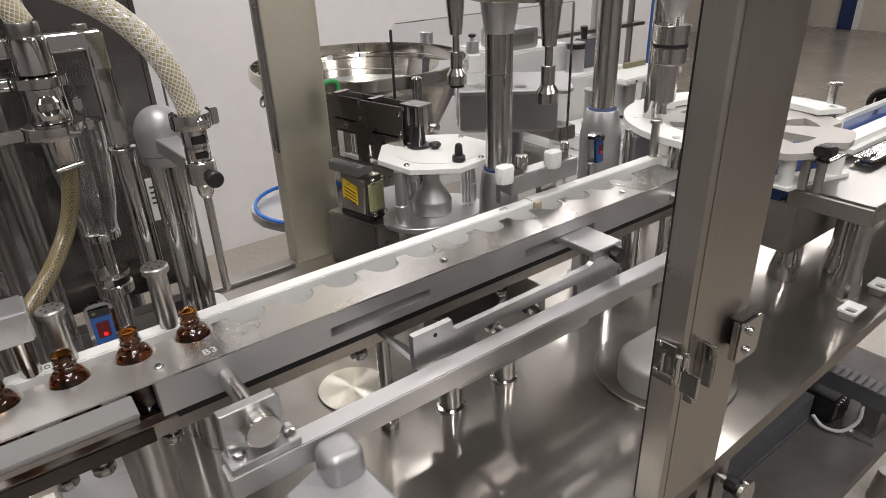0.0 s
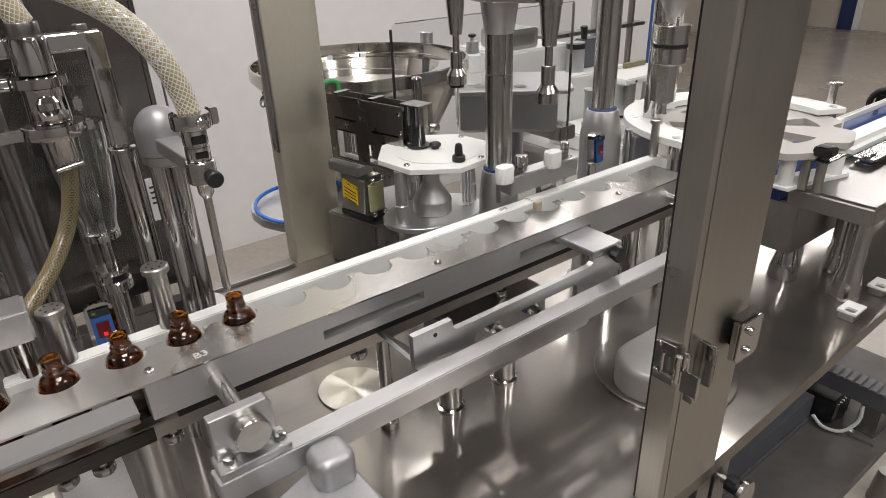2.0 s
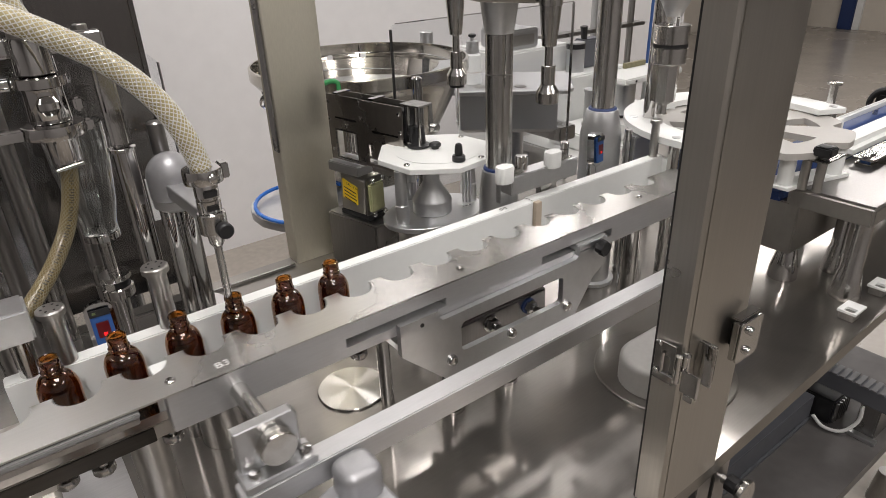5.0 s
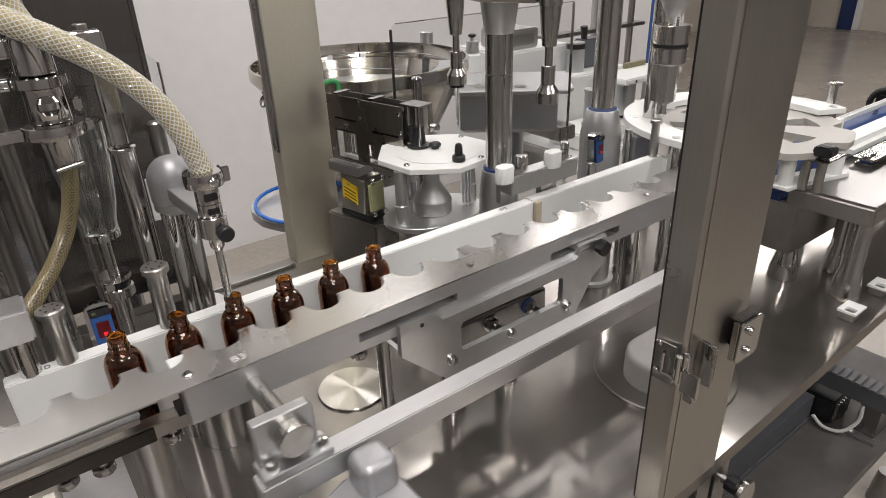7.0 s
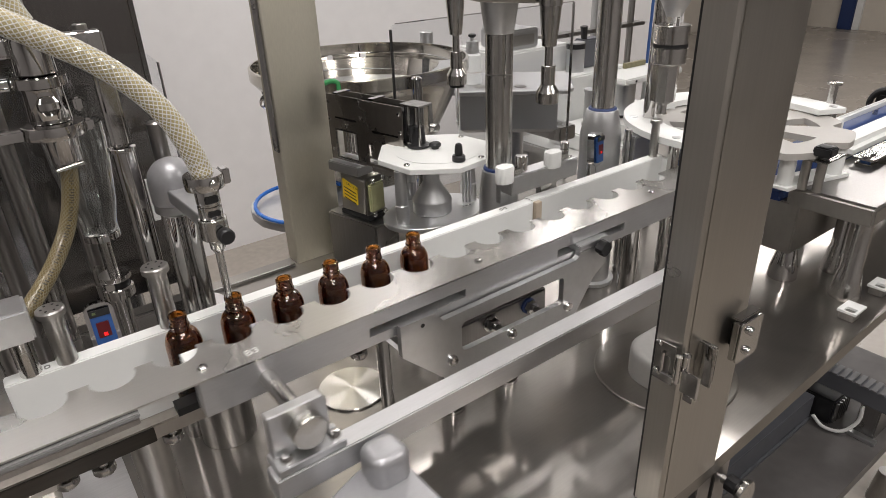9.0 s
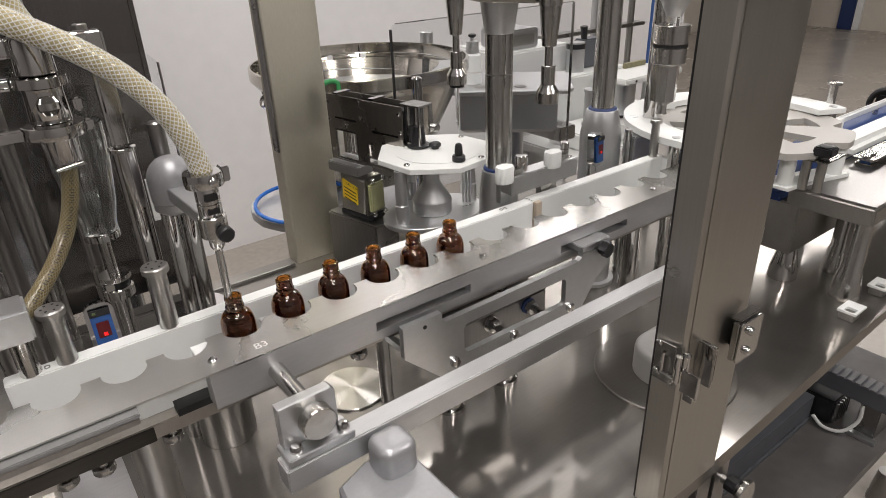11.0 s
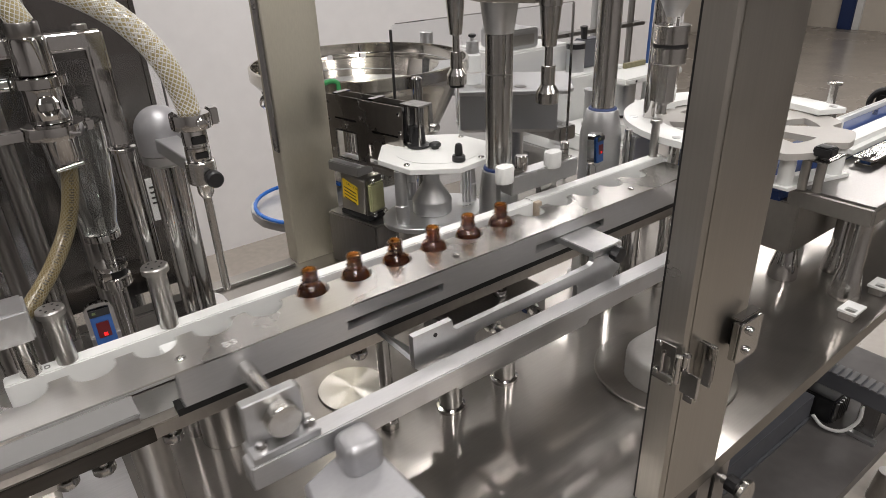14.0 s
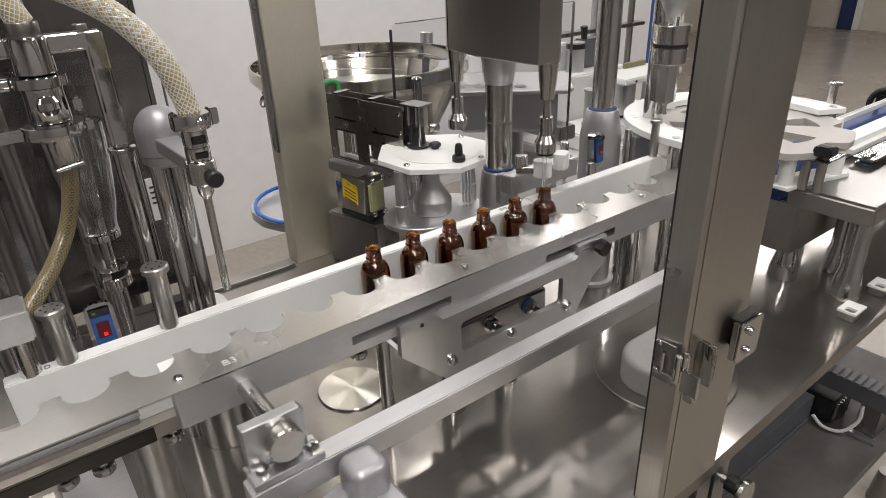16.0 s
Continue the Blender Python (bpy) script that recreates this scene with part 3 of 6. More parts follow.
# ---- bottles ----
BOTTLE_H = 0.079


def amber_bottle(at):
    t = thing("amber_bottle", at, "small amber glass bottle with an open threaded neck", "bottle", "bottles on the track")
    z0 = at[2]
    dome = [(0.0078 + 0.0087 * math.sin(radians(a)), 0.0466 + 0.0160 * math.cos(radians(a))) for a in range(84, 8, -12)]
    inner = [(0.0066 + 0.0082 * math.sin(radians(a)), 0.0460 + 0.0150 * math.cos(radians(a))) for a in range(12, 91, 13)]
    neck = [(0.0079, 0.0632), (0.0077, 0.0646), (0.0079, 0.0654), (0.0090, 0.0660), (0.0091, 0.0672), (0.0086, 0.0679), (0.0075, 0.0684), (0.0075, 0.0700),
            (0.0082, 0.0706), (0.0082, 0.0714), (0.0075, 0.0720), (0.0075, 0.0738), (0.0082, 0.0744), (0.0083, 0.0776), (0.0077, 0.0788), (0.0068, 0.0790),
            (0.0062, 0.0786), (0.0057, 0.0770), (0.0056, 0.0640)]
    out = [(0.0, 0.0), (0.0145, 0.0), (0.0160, 0.0012), (0.0165, 0.003), (0.0165, 0.0464)] + dome + neck + inner
    out += [(0.0148, 0.004), (0.0135, 0.0025), (0.0, 0.0022)]
    bm = bmesh.new()
    add_lathe(bm, [(max(r, 0.0002), z) for r, z in out], at, seg=40, caps=False)
    part("glass_body", bm, "amber", t)
    return t


bottles = []
first = amber_bottle((STATION - PITCH, 0.0, NECK - BOTTLE_H))
bottles.append(first)
for j in range(1, 6):
    bottles.append(copy_thing(first, pose(STATION - (1 + j) * PITCH, 0.0, NECK - BOTTLE_H)))


def add_cap(bm, x0, y0, x1, y1, r, z0, z1, soft, n=5):
    """A block with rounded corners and a softly rounded top."""
    rows = [(0.0, z0)] + [(soft * (1 - math.cos(radians(a))), z1 - soft + soft * math.sin(radians(a))) for a in (0, 22, 45, 67, 90)]
    loops = []
    for d, z in rows:
        loops.append([bm.verts.new((x, y, z)) for x, y in rounded_rect(x0 + d, y0 + d, x1 - d, y1 - d, max(r - d, 0.001), n)])
    for a, b in zip(loops, loops[1:]):
        for i in range(len(a)):
            j = (i + 1) % len(a)
            bm.faces.new((a[i], a[j], b[j], b[i]))
    bm.faces.new(loops[0][::-1])
    bm.faces.new(loops[-1])
    return bm


def Cap(*a):
    return add_cap(bmesh.new(), *a)


part("arm_cap", Cap(0.1325, -0.1795, 0.1680, -0.1442, 0.011, 0.1497, 0.1775, 0.008), "cast", comb, "rounded silver cap")
part("shell", Cap(0.572, -0.197, 0.745, -0.104, 0.045, 0.005, 0.047, 0.010, 8), "cast_pale", cover)

# ---- filling station ----
HEAD_AT = Vector((0.140, 0.06, 0.36))
head = thing("filling_head", HEAD_AT, "lifting filling head with a long steel nozzle", "filling head")
NX, NY = 0.1405, 0.0
part("nozzle", Rd((NX, NY, 0.263), (NX, NY, 0.362), 0.0036, chamfer=0.0006), "turned", head, "long thin steel nozzle")
part("nozzle_nut", La([(0.0042, 0), (0.0066, 0.004), (0.0070, 0.012), (0.0085, 0.014)], (NX, NY, 0.356)), "turned", head)
blk = bmesh.new()
add_lathe(blk, [(0.0115, 0.0), (0.0125, 0.001), (0.0125, 0.019), (0.0115, 0.020)], (NX, NY, 0.370))
part("clamp_block", blk, "turned", head)
part("arm", add_prism(bmesh.new(), [(0.1345, 0.010), (0.1465, 0.010), (0.1520, 0.105), (0.1300, 0.105)], 0.3735, 0.3875, 0.001), "alu", head)
kn = La([(0.0066, 0.0), (0.0072, 0.001), (0.0072, 0.008), (0.0060, 0.0095)], (NX + 0.004, -0.0135, 0.3765), (0, -1, 0), 20)
part("knob", kn, "black", head, "round black plastic knob")
part("valve_body", La([(0.0100, 0), (0.0104, 0.0008), (0.0104, 0.0115), (0.0094, 0.0122), (0.0094, 0.0135), (0.0104, 0.0142), (0.0104, 0.026), (0.0098, 0.027)],
                      (NX, NY, 0.3902)), "chrome", head)
wnd = bmesh.new()
add_box(wnd, (NX - 0.0055, -0.0112, 0.3935), (NX + 0.0055, -0.0098, 0.3990), 0.0008)
add_box(wnd, (NX - 0.0060, -0.0112, 0.4060), (NX + 0.0060, -0.0098, 0.4130), 0.0008)
part("window", wnd, "black", head, "dark window in the valve")
cl = bmesh.new()
add_lathe(cl, [(0.0120, 0), (0.0165, 0.0008), (0.0170, 0.003), (0.0170, 0.011), (0.0165, 0.0132), (0.0120, 0.014)], (NX, NY, 0.4175), seg=30)
add_box(cl, (NX + 0.014, -0.006, 0.4185), (NX + 0.0215, 0.006, 0.4325), 0.001)
part("clamp_ring", cl, "chrome", head, "split steel hose clamp ring")
part("clamp_screw", screw_head(bmesh.new(), (NX + 0.003, -0.0168, 0.4245), 0.0042, 0.004, (0, -1, 0)), "chrome", head)
dome = [(0.0235, 0.0), (0.0242, 0.002), (0.0245, 0.022)] + [(0.0245 * math.cos(radians(a)), 0.022 + 0.0245 * math.sin(radians(a))) for a in range(10, 91, 10)]
part("drive_cover", La([(max(r, 0.0003), z) for r, z in dome], (0.1420, 0.125, 0.368), seg=36), "cast", head, "rounded silver-painted cover")
part("cover_base", La([(0.018, 0), (0.0235, 0.004), (0.0235, 0.012)], (0.1420, 0.125, 0.3555)), "alu", head)
for rx in (0.1305, 0.1495):
    part("lift_rod", Rd((rx, 0.125, 0.075), (rx, 0.125, 0.357), 0.0082), "chrome", head, "polished lifting rod")
lift = thing("lift_sleeve", (0.14, 0.125, 0), "round steel sleeve that guides the lifting rods", "sleeve")
part("sleeve", La([(0.0330, 0), (0.0330, 0.1080), (0.0375, 0.1100), (0.0380, 0.1200), (0.0350, 0.1220), (0.0350, 0.1700)], (0.14, 0.125, 0.0003), seg=40), "steel_dark", lift)
part("guide_rod", Rd((0.1455, 0.162, 0.1710), (0.1455, 0.162, 0.3910), 0.0085, chamfer=0.002), "steel_dark", lift)
part("flange", add_prism(bmesh.new(), rounded_rect(0.106, 0.092, 0.174, 0.174, 0.022, 6), 0.1706, 0.1740, 0.0006), "chrome", lift)

DIP_DEPTH = 0.0537
# hose: rigid pieces on two lines, raised and dipped
HOSE_UP = [(NX, 0.0, 0.4315), (0.1380, 0.0, 0.446), (0.1325, 0.0, 0.4645), (0.1255, 0.002, 0.4808), (0.1165, 0.004, 0.4950), (0.1055, 0.006, 0.5075),
           (0.0915, 0.008, 0.5190), (0.0740, 0.010, 0.5295), (0.0520, 0.012, 0.5390), (0.0250, 0.016, 0.5480), (-0.0100, 0.022, 0.5560)]
HOSE_DOWN = [(NX, 0.0, 0.4315 - DIP_DEPTH), (0.1375, 0.0, 0.3905), (0.1325, 0.0, 0.4075), (0.1250, 0.002, 0.4265), (0.1130, 0.004, 0.4460), (0.0975, 0.006, 0.4640),
             (0.0795, 0.008, 0.4800), (0.0605, 0.010, 0.4935), (0.0420, 0.012, 0.5050), (0.0180, 0.016, 0.5200), (-0.0100, 0.022, 0.5400)]
PIECES = 22


def hose_frames(ctrl, n):
    pts = curve_points(ctrl, n + 1)
    out = []
    for a, b in zip(pts, pts[1:]):
        d = (b - a).normalized()
        side = Vector((0, 1, 0))
        side = (side - d * side.dot(d)).normalized()
        m = Matrix((side, d.cross(side), d)).transposed().to_4x4()
        m.translation = (a + b) / 2
        out.append((m, (b - a).length))
    return out


UPS, DOWNS = hose_frames(HOSE_UP, PIECES), hose_frames(HOSE_DOWN, PIECES)
HOSE_R = 0.0092


def hose_piece(length, turn0, per_m):
    """One short length of hose with its crossing braid, along z."""
    core = bmesh.new()
    h = length / 2
    add_lathe(core, [(HOSE_R - 0.0003, -h - 0.0012), (HOSE_R, -h * 0.5), (HOSE_R, h * 0.5), (HOSE_R - 0.0003, h + 0.0012)], seg=24)
    braid = bmesh.new()
    for sign in (1, -1):
        for k in range(14):
            pts = []
            for i in range(5):
                z = -h - 0.0006 + (length + 0.0012) * i / 4
                a = 2 * math.pi * k / 14 + sign * (turn0 + (z + h) * per_m)
                pts.append((HOSE_R * math.cos(a), HOSE_R * math.sin(a), z))
            add_sweep(braid, pts, 0.00044, 5, False)
    return core, braid


hose_things = []
turn = 0.0
for k in range(PIECES):
    (mu, lu), (md, ld) = UPS[k], DOWNS[k]
    ln = max(lu, ld)
    t = new("hose_piece")
    t.empty_display_size = 0.01
    t.matrix_world = mu
    tagged(t, "braided yellowish clear hose above the nozzle", "hose", "pieces of the filling hose")
    c, b = hose_piece(ln, turn, 95.0)
    turn += ln * 95.0
    for nm, bb, mt in (("wall", c, "hose_core"), ("braid", b, "braid")):
        o = new(nm, to_mesh(nm, bb, mt))
        o.parent = t
        if nm == "braid":
            tagged(o, kind="stuff")
    hose_things.append(t)


def static_hose(ctrl, n, r, label, core="hose_core", cord="braid"):
    pts = curve_points(ctrl, n)
    t = thing("supply_hose", pts[-1], label, "hose")
    part("wall", add_sweep(bmesh.new(), pts, r, 20), core, t)
    bm = bmesh.new()
    acc = 0.0
    frames = []
    for i, p in enumerate(pts):
        d = (pts[min(i + 1, n - 1)] - pts[max(i - 1, 0)]).normalized()
        s = Vector((0, 1, 0))
        s = (s - d * s.dot(d)).normalized()
        if i:
            acc += (p - pts[i - 1]).length
        frames.append((p, s, d.cross(s), acc))
    for sign in (1, -1):
        for k in range(14):
            line = []
            for p, u, v, a in frames:
                ang = 2 * math.pi * k / 14 + sign * a * 95.0
                line.append(p + (r + 0.00005) * (math.cos(ang) * u + math.sin(ang) * v))
            add_sweep(bm, line, 0.00042, 5, False)
    tagged(part("braid", bm, cord, t), kind="stuff")
    return t


# supply valve with its hoses, on a chrome frame
VX, VY = 0.0525, 0.12
valve = thing("supply_valve", (VX, VY, 0.37), "polished sanitary check valve with clamp unions", "valve")
part("hose_clamp", La([(0.0125, 0), (0.0130, 0.001), (0.0130, 0.012), (0.0125, 0.013)], (VX - 0.001, VY, 0.4885)), "steel_dark", valve)
part("union_body", La([(0.0150, 0), (0.0160, 0.001), (0.0150, 0.028), (0.0135, 0.031)], (VX, VY, 0.4585)), "chrome", valve)
part("union_ring", La([(0.0175, 0), (0.0215, 0.001), (0.0215, 0.009), (0.0175, 0.010)], (VX, VY, 0.4475)), "chrome", valve)
part("ball_housing", La([(0.0165, 0), (0.0170, 0.001), (0.0160, 0.026), (0.0165, 0.030)], (VX, VY, 0.4170)), "chrome", valve)
part("ball", La([(0.0002, -0.010), (0.006, -0.0082), (0.0095, -0.003), (0.0095, 0.003), (0.006, 0.0082), (0.0002, 0.010)], (VX + 0.0, VY - 0.0120, 0.433)), "chrome", valve)
bm = La([(0.0190, 0), (0.0255, 0.0015), (0.0262, 0.006), (0.0255, 0.0125), (0.0190, 0.014)], (VX, VY, 0.4025), seg=36)
add_box(bm, (VX - 0.052, VY - 0.008, 0.4045), (VX - 0.024, VY + 0.006, 0.4150), 0.002)
add_box(bm, (VX + 0.024, VY - 0.006, 0.4045), (VX + 0.032, VY + 0.006, 0.4150), 0.002)
part("flange_clamp", bm, "chrome", valve)
part("wing_nut", B((VX + 0.0195, VY - 0.01, 0.4230), (VX + 0.0265, VY + 0.0, 0.4360), 0.002), "chrome", valve)
part("outlet_nut", La([(0.0105, 0), (0.0135, 0.001), (0.0140, 0.020), (0.0150, 0.024)], (VX + 0.003, VY, 0.3790), seg=12), "chrome", valve)
bm = La([(0.0106, 0), (0.0112, 0.0005), (0.0112, 0.006), (0.0106, 0.0065)], (VX + 0.003, VY, 0.3735))
add_rod(bm, (VX - 0.009, VY - 0.011, 0.3745), (VX + 0.014, VY - 0.012, 0.3780), 0.0024)
part("band_clamp", bm, "chrome", valve)
static_hose([(VX, VY, 0.4995), (0.0475, VY, 0.512), (0.036, VY + 0.003, 0.540), (0.018, VY + 0.01, 0.575), (-0.01, VY + 0.02, 0.61)], 40, 0.0100,
            "braided clear supply hose above the valve")
LOWER_LINE = [(0.0550, 0.120, 0.3760), (0.0508, 0.120, 0.3550), (0.0455, 0.119, 0.3365), (0.0380, 0.115, 0.3195), (0.0265, 0.107, 0.3025), (0.0110, 0.095, 0.2860), (-0.0042, 0.081, 0.2745), (-0.0170, 0.070, 0.2665), (-0.0320, 0.058, 0.2615)]
lower_hose = static_hose(LOWER_LINE, 60, 0.0070, "braided yellowish hose from the valve to the pump", "hose_dark", "braid_dark")
bm = bmesh.new()
line = curve_points(LOWER_LINE, 60)
for i in range(3, 50):
    d = (line[i + 1] - line[i]).normalized()
    face = Vector((0.08, -0.93, 0.35))
    face = (face - d * face.dot(d)).normalized()
    across = d.cross(face)
    if i % 7:
        at = line[i] + face * 0.0070
        add_rod(bm, at - across * 0.0018, at + across * (0.0018 if i % 3 else 0.0006), 0.00055, seg=6)
tagged(part("print_bars", bm, "ink", lower_hose), kind="stuff")

chrome_frame = thing("pipe_frame", (0.10, 0.15, 0.0), "polished rectangular pipe frame of the filler", "pipe frame")
part("upright", Rd((0.1070, 0.15, 0.0), (0.1070, 0.15, 0.372), 0.0112), "chrome", chrome_frame)
part("collar", La([(0.0112, 0), (0.0132, 0.001), (0.0132, 0.004), (0.0112, 0.005)], (0.1070, 0.15, 0.3700)), "chrome", chrome_frame)
part("upper_tube", B((0.0985, 0.142, 0.3752), (0.1160, 0.158, 0.488), 0.003, 3), "chrome", chrome_frame)
part("top_rail", B((-0.40, 0.143, 0.4700), (0.1160, 0.157, 0.4878), 0.003, 3), "chrome", chrome_frame)
part("lower_rail", Rd((-0.40, 0.15, 0.4480), (0.0300, 0.15, 0.4480), 0.0060), "chrome", chrome_frame)
part("bolt", La([(0.0065, 0), (0.0065, 0.004), (0.005, 0.005)], (0.0990, 0.15, 0.4880), seg=6), "steel_dark", chrome_frame)
for rx, ry, rr in ((0.012, 0.24, 0.010), (0.066, 0.30, 0.008), (-0.045, 0.19, 0.013), (-0.02, 0.33, 0.011)):
    part("stay", Rd((rx, ry, 0.0), (rx, ry, 0.56), rr), "steel_dark", chrome_frame)

pump = thing("dosing_pump", (0.07, 0.20, 0.0), "glass dosing cylinder over a steel piston", "dosing pump")
gb = bmesh.new()
add_lathe(gb, [(0.0300, 0.395), (0.0300, 0.378), (0.0285, 0.350), (0.0240, 0.310), (0.0185, 0.285), (0.0180, 0.272), (0.0165, 0.272), (0.0170, 0.286), (0.0225, 0.311),
               (0.0268, 0.350), (0.0282, 0.378), (0.0282, 0.395)], (0.0725, 0.20, 0.0), seg=32, caps=False)
gl = part("glass_cylinder", gb, "clear", pump, "clear flared glass cylinder")
part("end_ring", La([(0.0165, 0), (0.0185, 0.001), (0.0185, 0.008), (0.0165, 0.009)], (0.0725, 0.20, 0.2655)), "chrome", pump)
part("guide_rod", Rd((0.0725, 0.20, 0.0), (0.0725, 0.20, 0.205), 0.0085), "chrome", pump)
PISTON_AT = Vector((0.0725, 0.20, 0.24))
piston = thing("pump_piston", PISTON_AT, "steel piston rod with a slotted coupling", "piston")
part("rod", Rd((0.0725, 0.20, 0.2300), (0.0725, 0.20, 0.290), 0.0055), "turned", piston)
bm = La([(0.0150, 0), (0.0170, 0.001), (0.0170, 0.012), (0.0150, 0.0135)], (0.0725, 0.20, 0.2060))
add_lathe(bm, [(0.0165, 0), (0.0170, 0.001), (0.0170, 0.006), (0.009, 0.0065)], (0.0725, 0.20, 0.2285))
add_box(bm, (0.0590, 0.187, 0.2190), (0.0680, 0.213, 0.2290), 0.001)
part("coupling", bm, "chrome", piston)
part("slot", Rd((0.0735, 0.2, 0.2196), (0.0735, 0.2, 0.2284), 0.0125), "black", piston)


def guide_pin(x, y, z0, z1, r, hr):
    t = thing("guide_pin", (x, y, z0), "turned steel guide pin with a flat knurled head", "pin", "guide pins")
    part("shank", Rd((x, y, z0 + 0.0003), (x, y, z1 - 0.004), r), "satin_pin", t)
    part("head", La([(r, -0.004), (hr, -0.0032), (hr, 0.002), (hr - 0.0012, 0.0032), (hr * 0.3, 0.0034)], (x, y, z1 - 0.003)), "satin_pin", t)
    for k in range(6):
        part("head_hole", La([(0.0011, 0), (0.0011, 0.0003)], (x + hr * 0.55 * math.cos(k * math.pi / 3), y + hr * 0.55 * math.sin(k * math.pi / 3), z1 + 0.0003), seg=8), "black", t)


guide_pin(0.001, 0.028, 0.2305, 0.2840, 0.0085, 0.0115)
guide_pin(0.0885, 0.028, 0.2305, 0.2945, 0.0085, 0.0120)
guide_pin(0.830, 0.031, 0.2305, 0.2900, 0.0062, 0.0090)
hold_b = thing("hose_block", (-0.027, 0.03, 0.2305), "aluminium hose block on a round post", "block")
part("block", B((-0.075, 0.014, 0.2660), (-0.014, 0.050, 0.2950), 0.002), "alu", hold_b)
part("post", Rd((-0.0270, 0.028, 0.2307), (-0.0270, 0.028, 0.266), 0.0085), "turned", hold_b)


def photo_sensor(at, tilt, turn, label):
    t = thing("photo_sensor", at, label, "sensor", "photo sensors")
    m = Matrix.Translation(at) @ Euler((radians(tilt), 0, radians(turn))).to_matrix().to_4x4() @ Matrix.Translation(-Vector(at))
    x, y, z = at

    def put(name, bm, mat, parent, lab=""):
        bm.transform(m)
        return part(name, bm, mat, parent, lab)
    body = bmesh.new()
    add_prism(body, rounded_rect(x - 0.0125, z - 0.024, x + 0.0125, z + 0.026, 0.009, 5), -y - 0.012, -y, 0.0, UPRIGHT)
    put("housing", body, "chrome", t)
    put("face", B((x - 0.0088, y - 0.0032, z - 0.019), (x + 0.0088, y - 0.0003, z + 0.0200), 0.001), "sensor_blue", t, "blue sensor face")
    put("lens", B((x - 0.0054, y - 0.0042, z - 0.006), (x + 0.0054, y - 0.0034, z + 0.0090), 0.0008), "red_led", t, "glowing red lens")
    put("glint", B((x - 0.0010, y - 0.0046, z - 0.0045), (x + 0.0022, y - 0.0043, z - 0.0015)), "red_dot", t)
    put("cap", B((x - 0.0088, y - 0.0048, z + 0.0145), (x + 0.0088, y - 0.0035, z + 0.0215), 0.0006), "black", t)
    put("indicator", B((x - 0.0060, y - 0.0055, z + 0.0172), (x - 0.0030, y - 0.0049, z + 0.0192)), "indicator", t)
    part("stem", Rd((x, y + 0.012, 0.0003), (x, y + 0.012, z - 0.02), 0.0075), "chrome", t)
    return t


photo_sensor((0.0365, 0.050, 0.2360), -14, -4, "blue photo sensor with a red lens in a steel holder")
photo_sensor((0.742, 0.066, 0.2520), -4, 6, "blue photo sensor with a red lens beside the column")

# filler cabinet and clear guard behind the table
cab = thing("filler_cabinet", (-0.4, 0.9, FLOOR), "tall dark-reflecting stainless steel filler cabinet", "cabinet")
part("shell", B((-1.2, 0.60, -0.02), (0.250, 1.10, 1.20), 0.012, 3), "cabinet_steel", cab)
part("door", B((-1.15, 0.594, 0.05), (0.05, 0.5985, 1.15), 0.002), "cabinet_steel", cab)
for cx in (-1.1, 0.15):
    part("leg", Rd((cx, 0.85, FLOOR), (cx, 0.85, -0.021), 0.03), "steel_dark", cab)
lip = thing("table_lip", (-0.1, 0.49, 0.0), "thin polished steel lip at the back of the table", "trim")
part("lip", B((-0.90, 0.484, 0.0004), (0.400, 0.490, 0.006), 0.001), "chrome", lip)


def clear_panel(at, outline, y, label):
    t = thing("clear_guard", at, label, "guard panel", "clear guards")
    o = part("sheet", add_prism(bmesh.new(), outline, -y - 0.004, -y, 0.0, UPRIGHT), "pane", t)
    o.visible_shadow = False
    return t


g = clear_panel((-0.1, 0.40, 0.0), [(-0.40, 0.0005), (0.2165, 0.0005), (0.2165, 0.414), (0.203, 0.428), (-0.40, 0.432)], 0.40,
                "clear acrylic guard with a dark cut edge")
part("edge", B((0.2170, 0.399, 0.0005), (0.2188, 0.405, 0.412)), "steel_dark", g)
card = thing("info_card", (0.17, 0.42, 0.2), "white printed card behind the clear guard", "card")
part("card", B((0.165, 0.4055, 0.190), (0.190, 0.4075, 0.255)), "paper", card)
for i in range(4):
    part("print_bar", B((0.168, 0.4048, 0.240 - i * 0.008), (0.186 - 0.004 * (i % 2), 0.4053, 0.243 - i * 0.008)), "ink", card)
g = clear_panel((0.9, 0.47, 0.0), [(0.640, 0.0005), (1.115, 0.0005), (1.115, 0.412)] + [(0.648 + 0.008 * math.cos(radians(a)), 0.404 + 0.008 * math.sin(radians(a))) for a in (90, 120, 150, 180)],
                0.47, "clear acrylic rear guard with a dark edge")
part("edge", B((0.6370, 0.4690, 0.0005), (0.6395, 0.4750, 0.404)), "black", g)
part("top_edge", B((0.650, 0.4700, 0.4125), (1.115, 0.4740, 0.4140)), "steel_dark", g)
part("far_edge", B((1.1155, 0.4690, 0.0005), (1.1175, 0.4750, 0.412)), "steel_dark", g)

# ---- cap feeding: bowl, chute, vibrator, transfer table ----
BX, BY, BR, BZ = 0.755, 0.80, 0.255, 0.300
bowl = thing("feeder_bowl", (BX, BY, FLOOR), "large conical stainless steel vibratory feeder bowl", "feeder bowl")
bw = bmesh.new()
add_lathe(bw, [(0.12, 0.02), (0.235, BZ - 0.050), (BR - 0.004, BZ - 0.028), (BR, BZ - 0.026), (BR, BZ - 0.002), (BR - 0.002, BZ), (BR - 0.006, BZ), (BR - 0.008, BZ - 0.030),
               (0.215, BZ - 0.075), (0.150, BZ - 0.090), (0.001, BZ - 0.085)], (BX, BY, 0.0), seg=72, caps=False)
